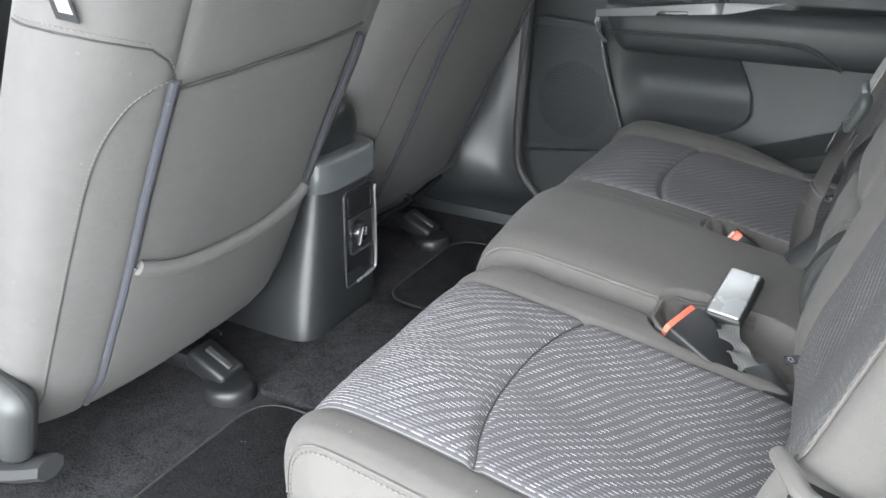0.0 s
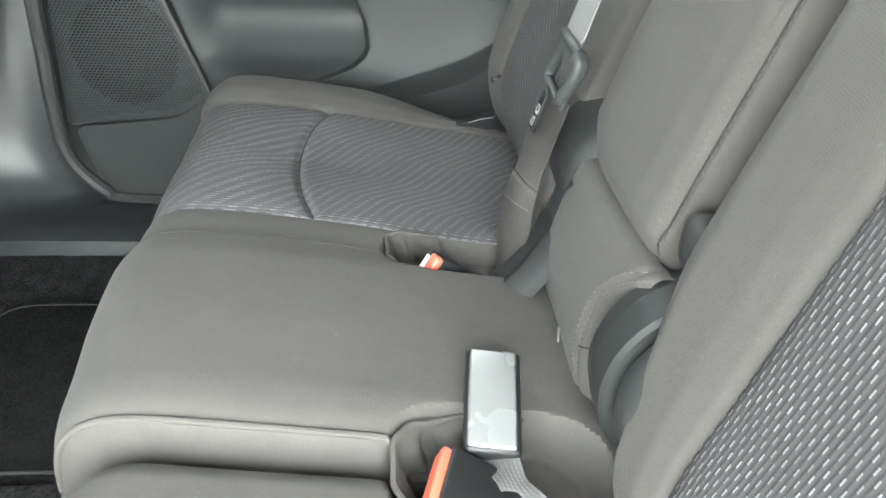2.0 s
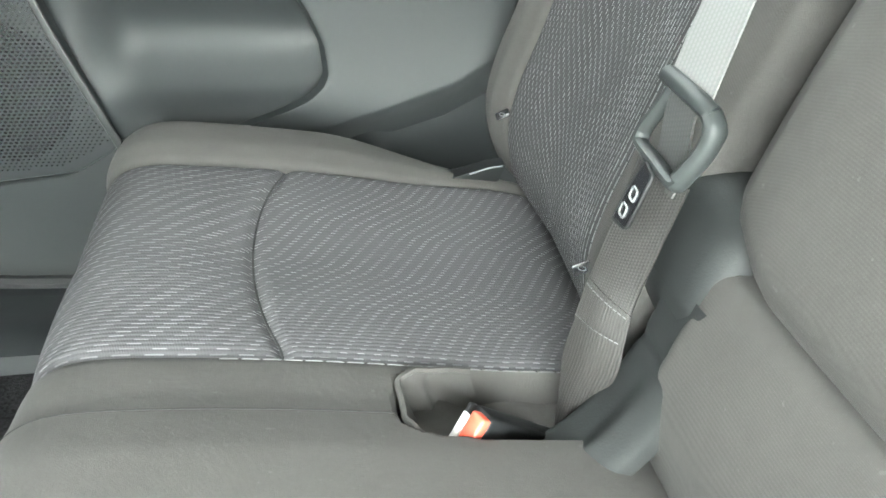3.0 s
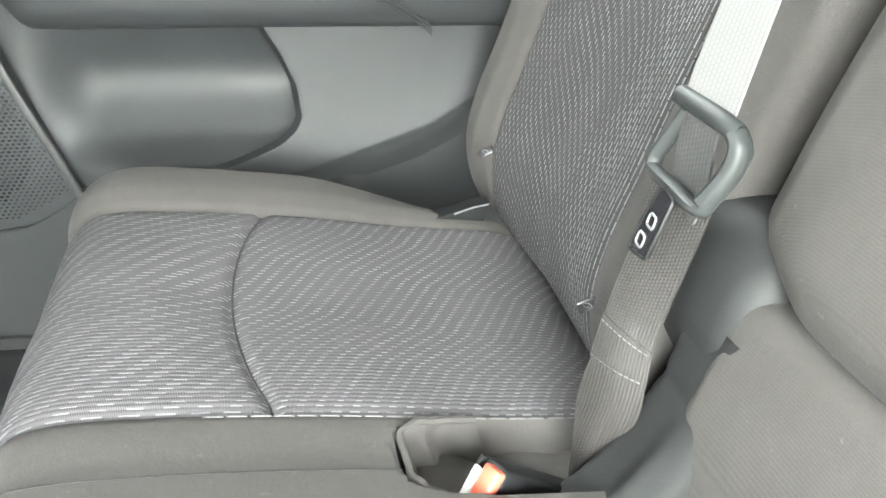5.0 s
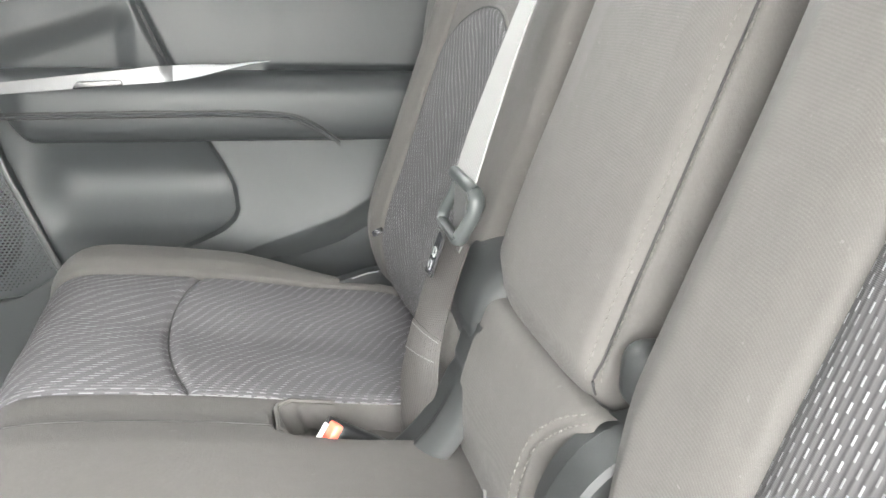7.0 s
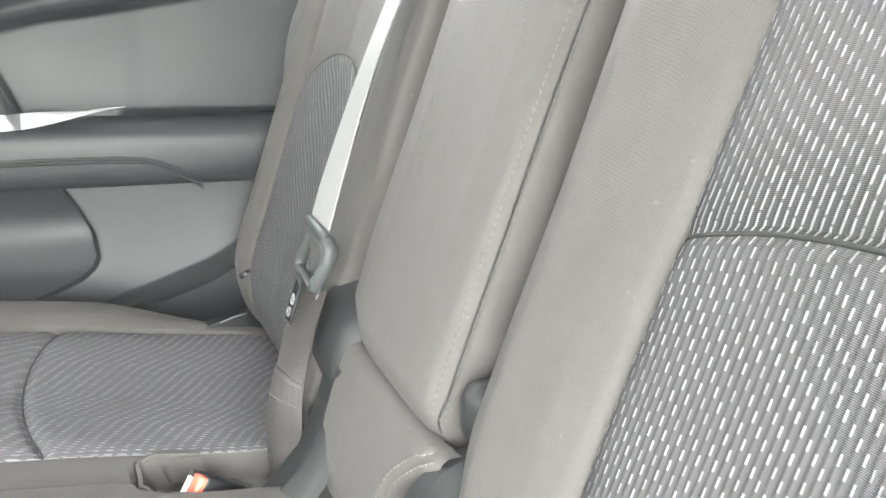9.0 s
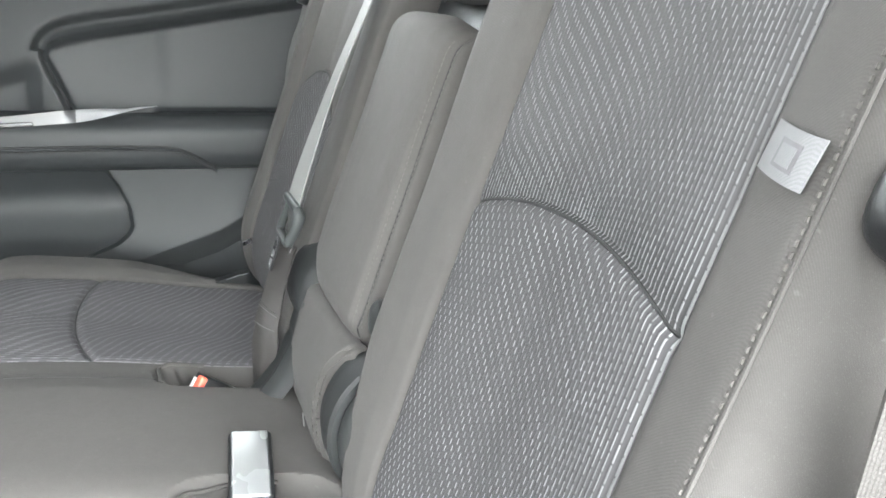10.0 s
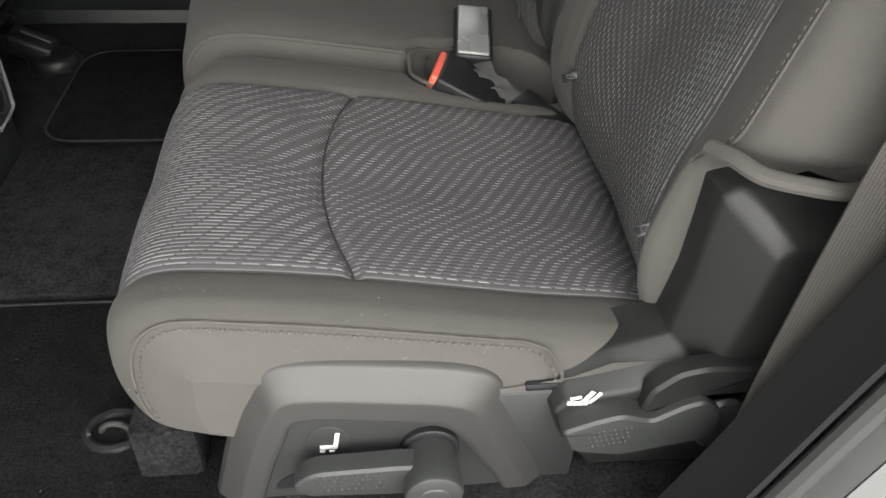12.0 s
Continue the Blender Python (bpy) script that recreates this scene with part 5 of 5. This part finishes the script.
part("front_leg", box(0.06, 0.045, 0.08, 0.008, 2, m=pose(-0.208, 0.07, 0.17)), CARPET, near_seat, "black carpet-covered front leg")
latch = thing("floor_anchor", "black round floor anchor recess with dark loop in the carpet", "floor anchor")
part("dish", tube([(-0.270 + 0.026 * math.cos(a), 0.102 + 0.022 * math.sin(a), 0.148) for a in np.linspace(0, 2 * math.pi, 25)[:-1]], 0.005, 8, True), GLOSSBLACK, latch)
part("loop", tube([(-0.270 + 0.013 * math.cos(a), 0.102, 0.146 + 0.012 * math.sin(a)) for a in np.linspace(0, math.pi, 12)], 0.003, 8, up=(0, 1, 0)), PLASTIC_SOFT, latch)

tag = thing("fabric_label", "white cloth label sewn into the near backrest's insert seam", "label")


def tag_pt(a, b):
    y = 0.070 - 0.044 * b - 0.003 * a
    return Vector((nb_surf(BACK.s_of(0.787 + 0.024 * a, 1), y).x - 0.003 - 0.004 * b - 0.003 * math.sin(2.6 * b), y, 0.787 + 0.024 * a - 0.002 * b)), (a, b)


part("cloth", patch(tag_pt, 10, 12, 0.0012), WHITE_TAG, tag)
part("print", patch(lambda a, b: (tag_pt(0.22 + 0.56 * a, 0.3 + 0.45 * b)[0] + Vector((-0.0012, 0, 0)), (a, b)), 4, 6, 0.0003), GREY_INK, tag, "faint grey printed square")
part("print_centre", patch(lambda a, b: (tag_pt(0.3 + 0.4 * a, 0.37 + 0.31 * b)[0] + Vector((-0.0017, 0, 0)), (a, b)), 4, 6, 0.0003), WHITE_TAG, tag)


def ring(c, ux, uz, w, h, r, n=40, k=3.2):
    c, ux, uz = Vector(c), Vector(ux).normalized(), Vector(uz).normalized()
    res = []
    for i in range(n):
        a = 2 * math.pi * i / n
        ca, sa = math.cos(a), math.sin(a)
        res.append(c + ux * w * math.copysign(abs(ca) ** (2 / k), ca) + uz * h * math.copysign(abs(sa) ** (2 / k), sa))
    return tube(res, r, 8, True, up=ux.cross(uz))


def side_tag(surf, s, y, label):
    t = thing("anchor_tag", label, "label")
    p = surf(s, y)
    part("plate", prism(rounded([(-0.0085, -0.0045), (0.0085, -0.0045), (0.0085, 0.0045), (-0.0085, 0.0045)], 0.002), 0.0016, look(p + Vector((-0.006, -0.006, 0.0)), p + Vector((0.55, 0.7, -0.45)), 35), 0.0005), GLOSSBLACK, t)
    part("mark", ring(p + Vector((-0.0075, -0.0078, 0.0011)), (0.79, -0.62, 0.0), (0.28, 0.35, 0.89), 0.0034, 0.0017, 0.0004, 16, 2.0), GREY_INK, t, "pale anchor mark")


side_tag(nb_surf, BACK.s_of(0.393, 1), 0.345, "small black child-seat anchor tag on the near backrest")
side_tag(nb_surf, BACK.s_of(0.399, 1), 0.074, "small black child-seat anchor tag at the near backrest's outer edge")
side_tag(fb_surf, BACK.s_of(0.396, 1), 0.856, "small black child-seat anchor tag beside the centre belt")
side_tag(fb_surf, BACK.s_of(0.40, 1), 1.165, "small black child-seat anchor tag on the far backrest")

specks = bmesh.new()
rng = random.Random(4)
for i in range(34):
    if i < 14:
        q = near_surf(rng.uniform(0.14, LIP * 0.95), rng.choice([rng.uniform(-0.003, 0.06), rng.uniform(0.005, 0.03)])) + Vector((0, -0.0006, 0.0006))
    else:
        q = Vector((rng.uniform(-0.5, -0.2), rng.uniform(-0.05, 0.5), FLOOR + 0.0115))
    ball = bmesh.ops.create_icosphere(specks, subdivisions=1, radius=rng.uniform(0.0004, 0.0009))
    bmesh.ops.translate(specks, vec=q, verts=ball["verts"])
tagged(part("lint_specks", specks, WHITE_TAG), "tiny white lint specks on the cushion and carpet", "lint", "", "stuff")

# ---- near door opening: trim, seals and painted body ----


def opening(y, dx, dz=0.0):
    """The rear edge of the door opening: from the sill up past the seat's side."""
    return smooth_line([(-1.0, y, 0.10 + dz), (-0.25, y, 0.10 + dz), (0.07 + dx, y, 0.105 + dz), (0.150 + dx, y, 0.185), (0.203 + dx, y, 0.30), (0.251 + dx, y, 0.435), (0.311 + dx, y, 0.60), (0.349 + dx, y, 0.70), (0.425 + dx, y, 0.9), (0.55 + dx, y, 1.25)], 90)


def band(inner, outer, bow):
    n = len(inner) - 1

    def fn(a, b):
        i = int(round(a * n))
        p = inner[i].lerp(outer[i], b)
        p.y -= bow * math.sin(math.pi * b)
        return p, (a * 2, b * 0.1)
    return patch(fn, n, 8, 0.004)


structure("trim_door_opening", band(opening(-0.072, 0.012), opening(-0.130, 0.0, -0.012), 0.006), TRIM_BLACK, "dark grey plastic trim round the door opening", "trim")
structure("trim_seal_near", tube(opening(-0.136, 0.010, -0.014), 0.0082, 10), SEAL_RUBBER, "grey-black rubber seal round the open doorway", "seal")
structure("trim_lip", band(opening(-0.140, 0.018, -0.015), opening(-0.150, 0.028, -0.018), 0.001), SEAL_RUBBER, "dark grey rubber lip of the doorway", "seal")
structure("trim_jamb", band(opening(-0.151, 0.029, -0.018), opening(-0.166, 0.055, -0.03), 0.002), PAINT, "silver-white painted door jamb", "trim")
structure("wall_body", band(opening(-0.167, 0.056, -0.031), opening(-0.26, 0.80, -0.3), 0.03), PAINT, "silver-white painted car body beside the doorway", "car body")
structure("trim_sill_near", box(1.3, 0.06, 0.05, 0.012, 3, m=pose(-0.5, -0.115, 0.09)), PLASTIC, "dark grey plastic door sill plate", "trim")
part("belt_guide", box(0.045, 0.05, 0.05, 0.02, 5, m=pose(0.317, -0.022, 0.788, 0, 18, 0)), BLACK, near_seat, "black rounded plastic guide on the backrest's side")
redclip = thing("belt_buckle", "small red-buttoned buckle in the dark cargo space", "seat belt buckle", "seat belt buckles")
part("button", box(0.02, 0.02, 0.016, 0.004, 2, m=pose(0.50, -0.105, 0.60)), ORANGE, redclip)
part("body", box(0.03, 0.026, 0.06, 0.005, 2, m=pose(0.502, -0.105, 0.565)), BLACK, redclip)

# ---- floor mats ----


def mat(name, x0, x1, y0, y1, label):
    t = thing(name, label, "floor mat", "floor mats")
    out = rounded([(x0, y0), (x1, y0), (x1, y1), (x0, y1)], 0.06, 8)
    part("mat_top", prism(out, 0.008, pose(0, 0, FLOOR + 0.001), 0.003), MAT, t)
    part("binding", tube([(x, y, FLOOR + 0.008) for x, y in out], 0.0022, 6, True), BINDING, t, "grey sewn edge binding")


mat("floor_mat", -0.484, -0.16, -0.06, 0.286, "black pile floor mat in the near footwell")
mat("floor_mat", -0.498, -0.16, 0.635, 0.934, "black pile floor mat in the far footwell")
hump = thing("tunnel_carpet", "dark carpet panel over the centre of the floor", "carpet")
part("panel", prism(rounded([(-0.51, 0.30), (-0.15, 0.30), (-0.15, 0.617), (-0.51, 0.617)], 0.02), 0.01, pose(0, 0, FLOOR + 0.001), 0.004), CARPET, hump)

# ---- front seats ----


def dome(cx, cy, z, rx, ry, h):
    """A low rounded cap with steep sides."""
    def fn(a, b):
        ang = 2 * math.pi * a
        f = math.cos(b * math.pi / 2) ** 0.28 if b < 1 else 0.0
        return Vector((cx + rx * f * math.cos(ang), cy + ry * f * math.sin(ang), z + h * math.sin(b * math.pi / 2) ** 0.6)), (a, b)
    return patch(fn, 28, 10)


def front_seat(yc, sgn, label, dx=0.0):
    """sgn: +1 when the outer side is at low y."""
    t = thing("front_seat", label, "car seat", "front seats")

    def base(z):
        return -0.594 + dx + (z - 0.2) * 0.50

    def loop(z, ang, grow=0.0):
        f = sstep(z, 0.16, 0.24) * 0.5 + 0.5
        hw = (0.252 - 0.012 * sstep(z, 0.55, 0.9) + grow) * (0.9 + 0.1 * f)
        hd = 0.105 + grow
        c, s = math.cos(ang), math.sin(ang)
        k = 2 / 2.7
        x = base(z) - 0.105 + hd * math.copysign(abs(c) ** k, c)
        y = yc + hw * math.copysign(abs(s) ** k, s)
        x -= 0.03 * (1 - sstep(z, 0.17, 0.27)) * (c > 0)
        x += 0.004 * noise.noise((z * 6, ang * 2, yc))
        return Vector((x, y, z))

    def shell(a, b):
        z = 0.19 + 0.80 * a
        ang = -math.pi + 2 * math.pi * b
        p = loop(z, ang)
        d = min(abs(abs(ang) - 0.55), 1)
        p += Vector((1, 0, 0)) * (dip(d, 0.03, 0.005) + (dip(z - 0.662 - sgn * 0.02 * ang, 0.004, 0.004) if abs(ang) < 0.55 else 0))
        return p, (b, a)

    part("backrest", patch(shell, 110, 160), CLOTH_FRONT_LIT, t, "grey cloth front seat backrest seen from behind")

    for sg in (-1, 1):
        pts = [loop(z, sg * 0.56, 0.001) for z in np.linspace(0.2, 0.66, 60)]
        part("piping", tube(pts, 0.0050, 10), PIPING, t, "raised dark cloth piping along the backrest's corner")
        part("corner_seam", tube([loop(z, sg * 0.525, 0.0) for z in np.linspace(0.2, 0.66, 60)], 0.0012, 6), THREAD_DARK, t)
        wing = smooth_line([(1.02, 0.22, 0), (1.0, 0.40, 0), (0.97, 0.54, 0), (0.92, 0.60, 0), (0.81, 0.638, 0), (0.68, 0.655, 0), (0.57, 0.662, 0)], 90)
        part("wing_seam", tube([loop(q.y, sg * q.x, 0.0002) for q in wing], 0.0009, 6), THREAD_DARK, t)
        part("stitching", stitches([loop(q.y - 0.001, sg * (q.x + 0.018), 0.0010) for q in wing], (0, sg, 0), 0.0036, 0.0022, 0.0006), THREAD, t)
    part("cross_seam", tube([loop(0.662 + sgn * 0.02 * ang, ang, 0.0003) for ang in np.linspace(-0.55, 0.55, 40)], 0.002, 6), THREAD_DARK, t)

    def hem(q):
        return 0.438 - 0.03 * (1 - (2 * q - 1) ** 2)

    def pocket(a, b):
        ang = -0.54 + 1.08 * b
        z = 0.215 + (hem(b) - 0.215) * a
        p = loop(z, ang, 0.003)
        p.x += 0.006 * math.sin(math.pi * b) * a
        return p, (b, a)

    if sgn > 0:
        part("pocket", patch(pocket, 30, 50, 0.003), CLOTH_FRONT_LIT, t, "cloth map pocket with elastic hem")
        part("hem", tube([pocket(1.0, b)[0] + Vector((0.002, 0, 0)) for b in np.linspace(0.02, 0.98, 50)], 0.0085, 10, flat=1.1), CLOTH_FRONT_LIT, t, "gathered elastic pocket hem")
        part("hem_seam", tube([pocket(0.945, b)[0] + Vector((0.0006, 0, 0)) for b in np.linspace(0.01, 0.99, 50)], 0.0012, 6), THREAD_DARK, t)
    # side wing panel seam and upper seam with a label
    upper = [(float(np.interp(k, [0.56, 0.63, 0.74, 0.95, 1.25, 1.8], [0.664, 0.682, 0.695, 0.703, 0.712, 0.722])), -sgn * k) for k in np.linspace(0.56, 1.8, 70)]
    part("upper_seam", tube([loop(z, k, 0.0004) for z, k in upper], 0.0012, 6), THREAD_DARK, t)
    part("stitching", stitches([loop(z + 0.005, k, 0.0012) for z, k in upper], (0, -sgn, 0.3), 0.0036, 0.0022, 0.0007), THREAD, t)
    lab = [loop(0.728, -sgn * 1.42, 0.004), loop(0.724, -sgn * 1.24, 0.004)]
    part("label", patch(lambda a, b: (lab[0].lerp(lab[1], b) + Vector((0.004, -sgn * 0.006 * a, 0.026 * a)), (a, b)), 3, 6, 0.0012), BLACK, t, "small black and white cloth label")
    part("label_print", patch(lambda a, b: (lab[0].lerp(lab[1], 0.2 + 0.6 * b) + Vector((0.0055, -sgn * (0.006 * (0.25 + 0.5 * a) + 0.0006), 0.026 * (0.25 + 0.5 * a))), (a, b)), 3, 6, 0.0005), WHITE_TAG, t)
    # lower plastics, rails and feet
    part("cushion_shell", box(0.5, 0.46, 0.08, 0.03, 4, m=pose(-0.86, yc, 0.26)), CLOTH_FRONT_LIT, t)
    if sgn > 0:
        part("recliner_cover", box(0.12, 0.05, 0.12, 0.028, 5, m=pose(-0.64, yc - sgn * 0.262, 0.255, 0, 20, 0)), PLASTIC_SOFT, t, "satin grey recliner cover")
    part("frame_rod", tube(smooth_line([(-0.655, yc - 0.2, 0.20), (-0.635, yc, 0.196), (-0.655, yc + 0.2, 0.20)], 16), 0.008, 8), GLOSSBLACK, t)
    if sgn > 0:
        part("side_valance", tube(smooth_line([(-0.57, yc - sgn * 0.255, 0.19), (-0.66, yc - sgn * 0.27, 0.165), (-0.8, yc - sgn * 0.27, 0.16)], 16), 0.022, 8, flat=0.6), PLASTIC, t)
    for k in (1,):
        yf = yc + sgn * 0.03
        part("rail", box(0.4, 0.035, 0.03, 0.005, 2, m=pose(-0.78, yf, 0.17)), BLACK, t)
        foot = part("foot_cover", dome(-0.545, yf - 0.01 * k, FLOOR - 0.002, 0.044, 0.038, 0.026), BLACK, t, "rounded dark plastic rail end cover")
        part("foot_arm", box(0.075, 0.05, 0.034, 0.008, 3, m=pose(-0.578, yf, 0.170, 0, 24, 0)), BLACK, foot)
        part("foot_rib", box(0.05, 0.012, 0.006, 0.0025, 3, m=pose(-0.566, yf, 0.1865, 0, 26, 0)), PLASTIC_SOFT, foot, "pale worn rib on the rail end cover")
        part("spring", tube([(-0.60 + 0.01 * math.cos(j * 0.9) - 0.002 * j, yf + 0.03 + 0.01 * math.sin(j * 0.9), 0.2 + 0.0012 * j) for j in range(40)], 0.002, 5), GLOSSBLACK, t)
    return t


front_seat(0.262, 1, "grey cloth front seat seen from behind by the open door")
front_seat(0.938, -1, "grey cloth front seat seen from behind on the far side", -0.03)

# ---- centre console ----
console = thing("centre_console", "black plastic centre console with rear panel and power outlet", "console")


def con_at(t, z, grow=0.0, xr=-0.522):
    """Half outline round the console's rear end, t in 0..1 from the near side to the far side."""
    q = (0.42 - z) / 0.285
    yl, yr = 0.500 - 0.058 * max(q, 0.0) ** 1.2 - grow, 0.666 + grow
    ang = -math.pi / 2 + math.pi * t
    c, s = math.cos(ang), math.sin(ang)
    k = 2 / 5.0
    mid, hw = (yl + yr) / 2, (yr - yl) / 2
    reach = 0.10 + grow
    return Vector((xr - 0.10 + reach * max(c, 0.0) ** k + 0.006 * max(q, 0.0), mid + hw * math.copysign(abs(s) ** k, s), z))


def con_pt(a, b):
    z = FLOOR - 0.005 + 0.262 * a
    if b < 0.12:
        p = con_at(0.0, z)
        return p + Vector((-0.25 * (0.12 - b) / 0.12, 0, 0)), (a, b)
    if b > 0.88:
        p = con_at(1.0, z)
        return p + Vector((-0.25 * (b - 0.88) / 0.12, 0, 0)), (a, b)
    return con_at((b - 0.12) / 0.76, z), (a, b)


part("body", patch(con_pt, 30, 140), CONSOLE, console)
con_x = con_at(0.5, 0.29).x
PANEL = Matrix(((0, 0, 1, con_x - 0.0022), (1, 0, 0, 0), (0, 1, 0, 0), (0, 0, 0, 1)))
part("rear_panel", prism(rounded([(0.556, 0.198), (0.640, 0.203), (0.643, 0.368), (0.562, 0.366)], 0.012), 0.0036, PANEL, 0.001), GLOSSBLACK, console, "smooth black rear panel")
frame_line = rounded([(0.553, 0.194), (0.644, 0.199), (0.647, 0.372), (0.559, 0.370)], 0.014, 8)
part("panel_frame", tube([(con_x + 0.002, y, z) for y, z in frame_line], 0.0022, 8, True, up=(1, 0, 0)), PLASTIC, console, "dark frame round the rear panel")
# the frame's highlight, drawn as a pale bar along its lit side
part("frame_highlight", tube(smooth_line([(con_x + 0.0035, 0.648, 0.36), (con_x + 0.0035, 0.6465, 0.28), (con_x + 0.0035, 0.644, 0.215), (con_x + 0.0035, 0.634, 0.200), (con_x + 0.0035, 0.585, 0.1965)], 40), 0.0028, 8), FACE, console, "highlight on one side of the panel's frame, put in as a pale bar")
part("upper_slot", box(0.003, 0.066, 0.036, 0.004, 3, m=pose(con_x + 0.0026, 0.601, 0.342)), BLACK, console, "closed black slot")
plate = part("outlet_plate", box(0.004, 0.07, 0.066, 0.006, 3, m=pose(con_x + 0.003, 0.603, 0.286)), PLASTIC, console, "dark grey outlet plate")


def turned_x(profile, y, z):
    """A turned body round an axis along x; profile: rows of (x, radius)."""
    rows = len(profile) - 1

    def fn(a, b):
        x, r = profile[int(round(b * rows))]
        return Vector((x, y + r * math.cos(2 * math.pi * a), z + r * math.sin(2 * math.pi * a))), (a, b)
    return patch(fn, 32, rows)


part("outlet_ring", turned_x([(con_x + 0.004, 0.0225), (con_x + 0.008, 0.0215), (con_x + 0.008, 0.018), (con_x + 0.003, 0.0175)], 0.588, 0.291), GLOSSBLACK, plate)
cap = part("outlet_cap", turned_x([(con_x + 0.004, 0.017), (con_x + 0.013, 0.0165), (con_x + 0.0165, 0.0145), (con_x + 0.017, 0.0001)], 0.590, 0.291), GLOSSBLACK, plate, "round black power outlet cap")
part("cap_grip", box(0.012, 0.007, 0.036, 0.003, 3, m=pose(con_x + 0.016, 0.581, 0.288, -22, 0, 0)), GLOSSBLACK, cap)
for yy, zz, w, h in ((0.5935, 0.2995, 0.013, 0.0018), (0.5935, 0.2875, 0.013, 0.0018), (0.588, 0.2935, 0.0018, 0.010), (0.599, 0.2935, 0.0018, 0.010), (0.594, 0.2935, 0.005, 0.005)):
    part("cap_mark", box(0.0006, w, h, 0.0001, 1, m=pose(con_x + 0.0172, yy, zz, -14, 0, 0)), WHITE_INK, cap, "white printed outlet mark", 0)


def bar_pt(a, b):
    """The trim cap: a band round the console's top with a rolled upper edge."""
    z = 0.386 + 0.044 * min(a / 0.75, 1.0)
    roll = max(a - 0.75, 0.0) / 0.25
    grow = 0.006 + 0.002 * math.sin(math.pi * min(a / 0.75, 1)) - 0.022 * roll ** 1.6
    return con_at(b, z + 0.006 * math.sin(math.pi / 2 * roll), grow, -0.520), (a, b)


part("trim_bar", patch(bar_pt, 24, 90, 0.003), SATIN, console, "satin grey trim cap across the console's top")
part("trim_sides", box(0.26, 0.012, 0.04, 0.005, 3, m=pose(-0.745, 0.496, 0.408)), SATIN, console)


def lid_pt(a, b):
    """The soft armrest's rounded rear end."""
    z = 0.428 + 0.112 * a
    f = max(1 - (max(a - 0.35, 0) / 0.65) ** 2.6, 0.0) ** 0.5
    ang = -math.pi / 2 + math.pi * b
    c, s = math.cos(ang), math.sin(ang)
    k = 2 / 3.6
    belly = 0.006 * math.sin(math.pi * min(a * 1.3, 1))
    return Vector((-0.63 + (0.092 + belly) * (0.25 + 0.75 * f) * max(c, 0.0) ** k, 0.580 + (0.077 + belly) * (0.72 + 0.28 * f) * math.copysign(abs(s) ** k, s), z)), (a, b)


part("armrest_lid", patch(lid_pt, 40, 60), CONSOLE, console, "rounded black armrest end")
part("lid_stitching", stitches([lid_pt(0.75, b)[0] + Vector((0.0006, 0, 0)) for b in np.linspace(0.1, 0.9, 40)], (1, 0, 0.4), 0.0034, 0.002, 0.0006), THREAD_DARK, console)
part("armrest_top", box(0.4, 0.17, 0.05, 0.02, 3, m=pose(-0.83, 0.58, 0.512)), BLACK, console)
part("rear_body", box(0.5, 0.17, 0.38, 0.02, 3, m=pose(-0.93, 0.58, 0.30)), CONSOLE, console)
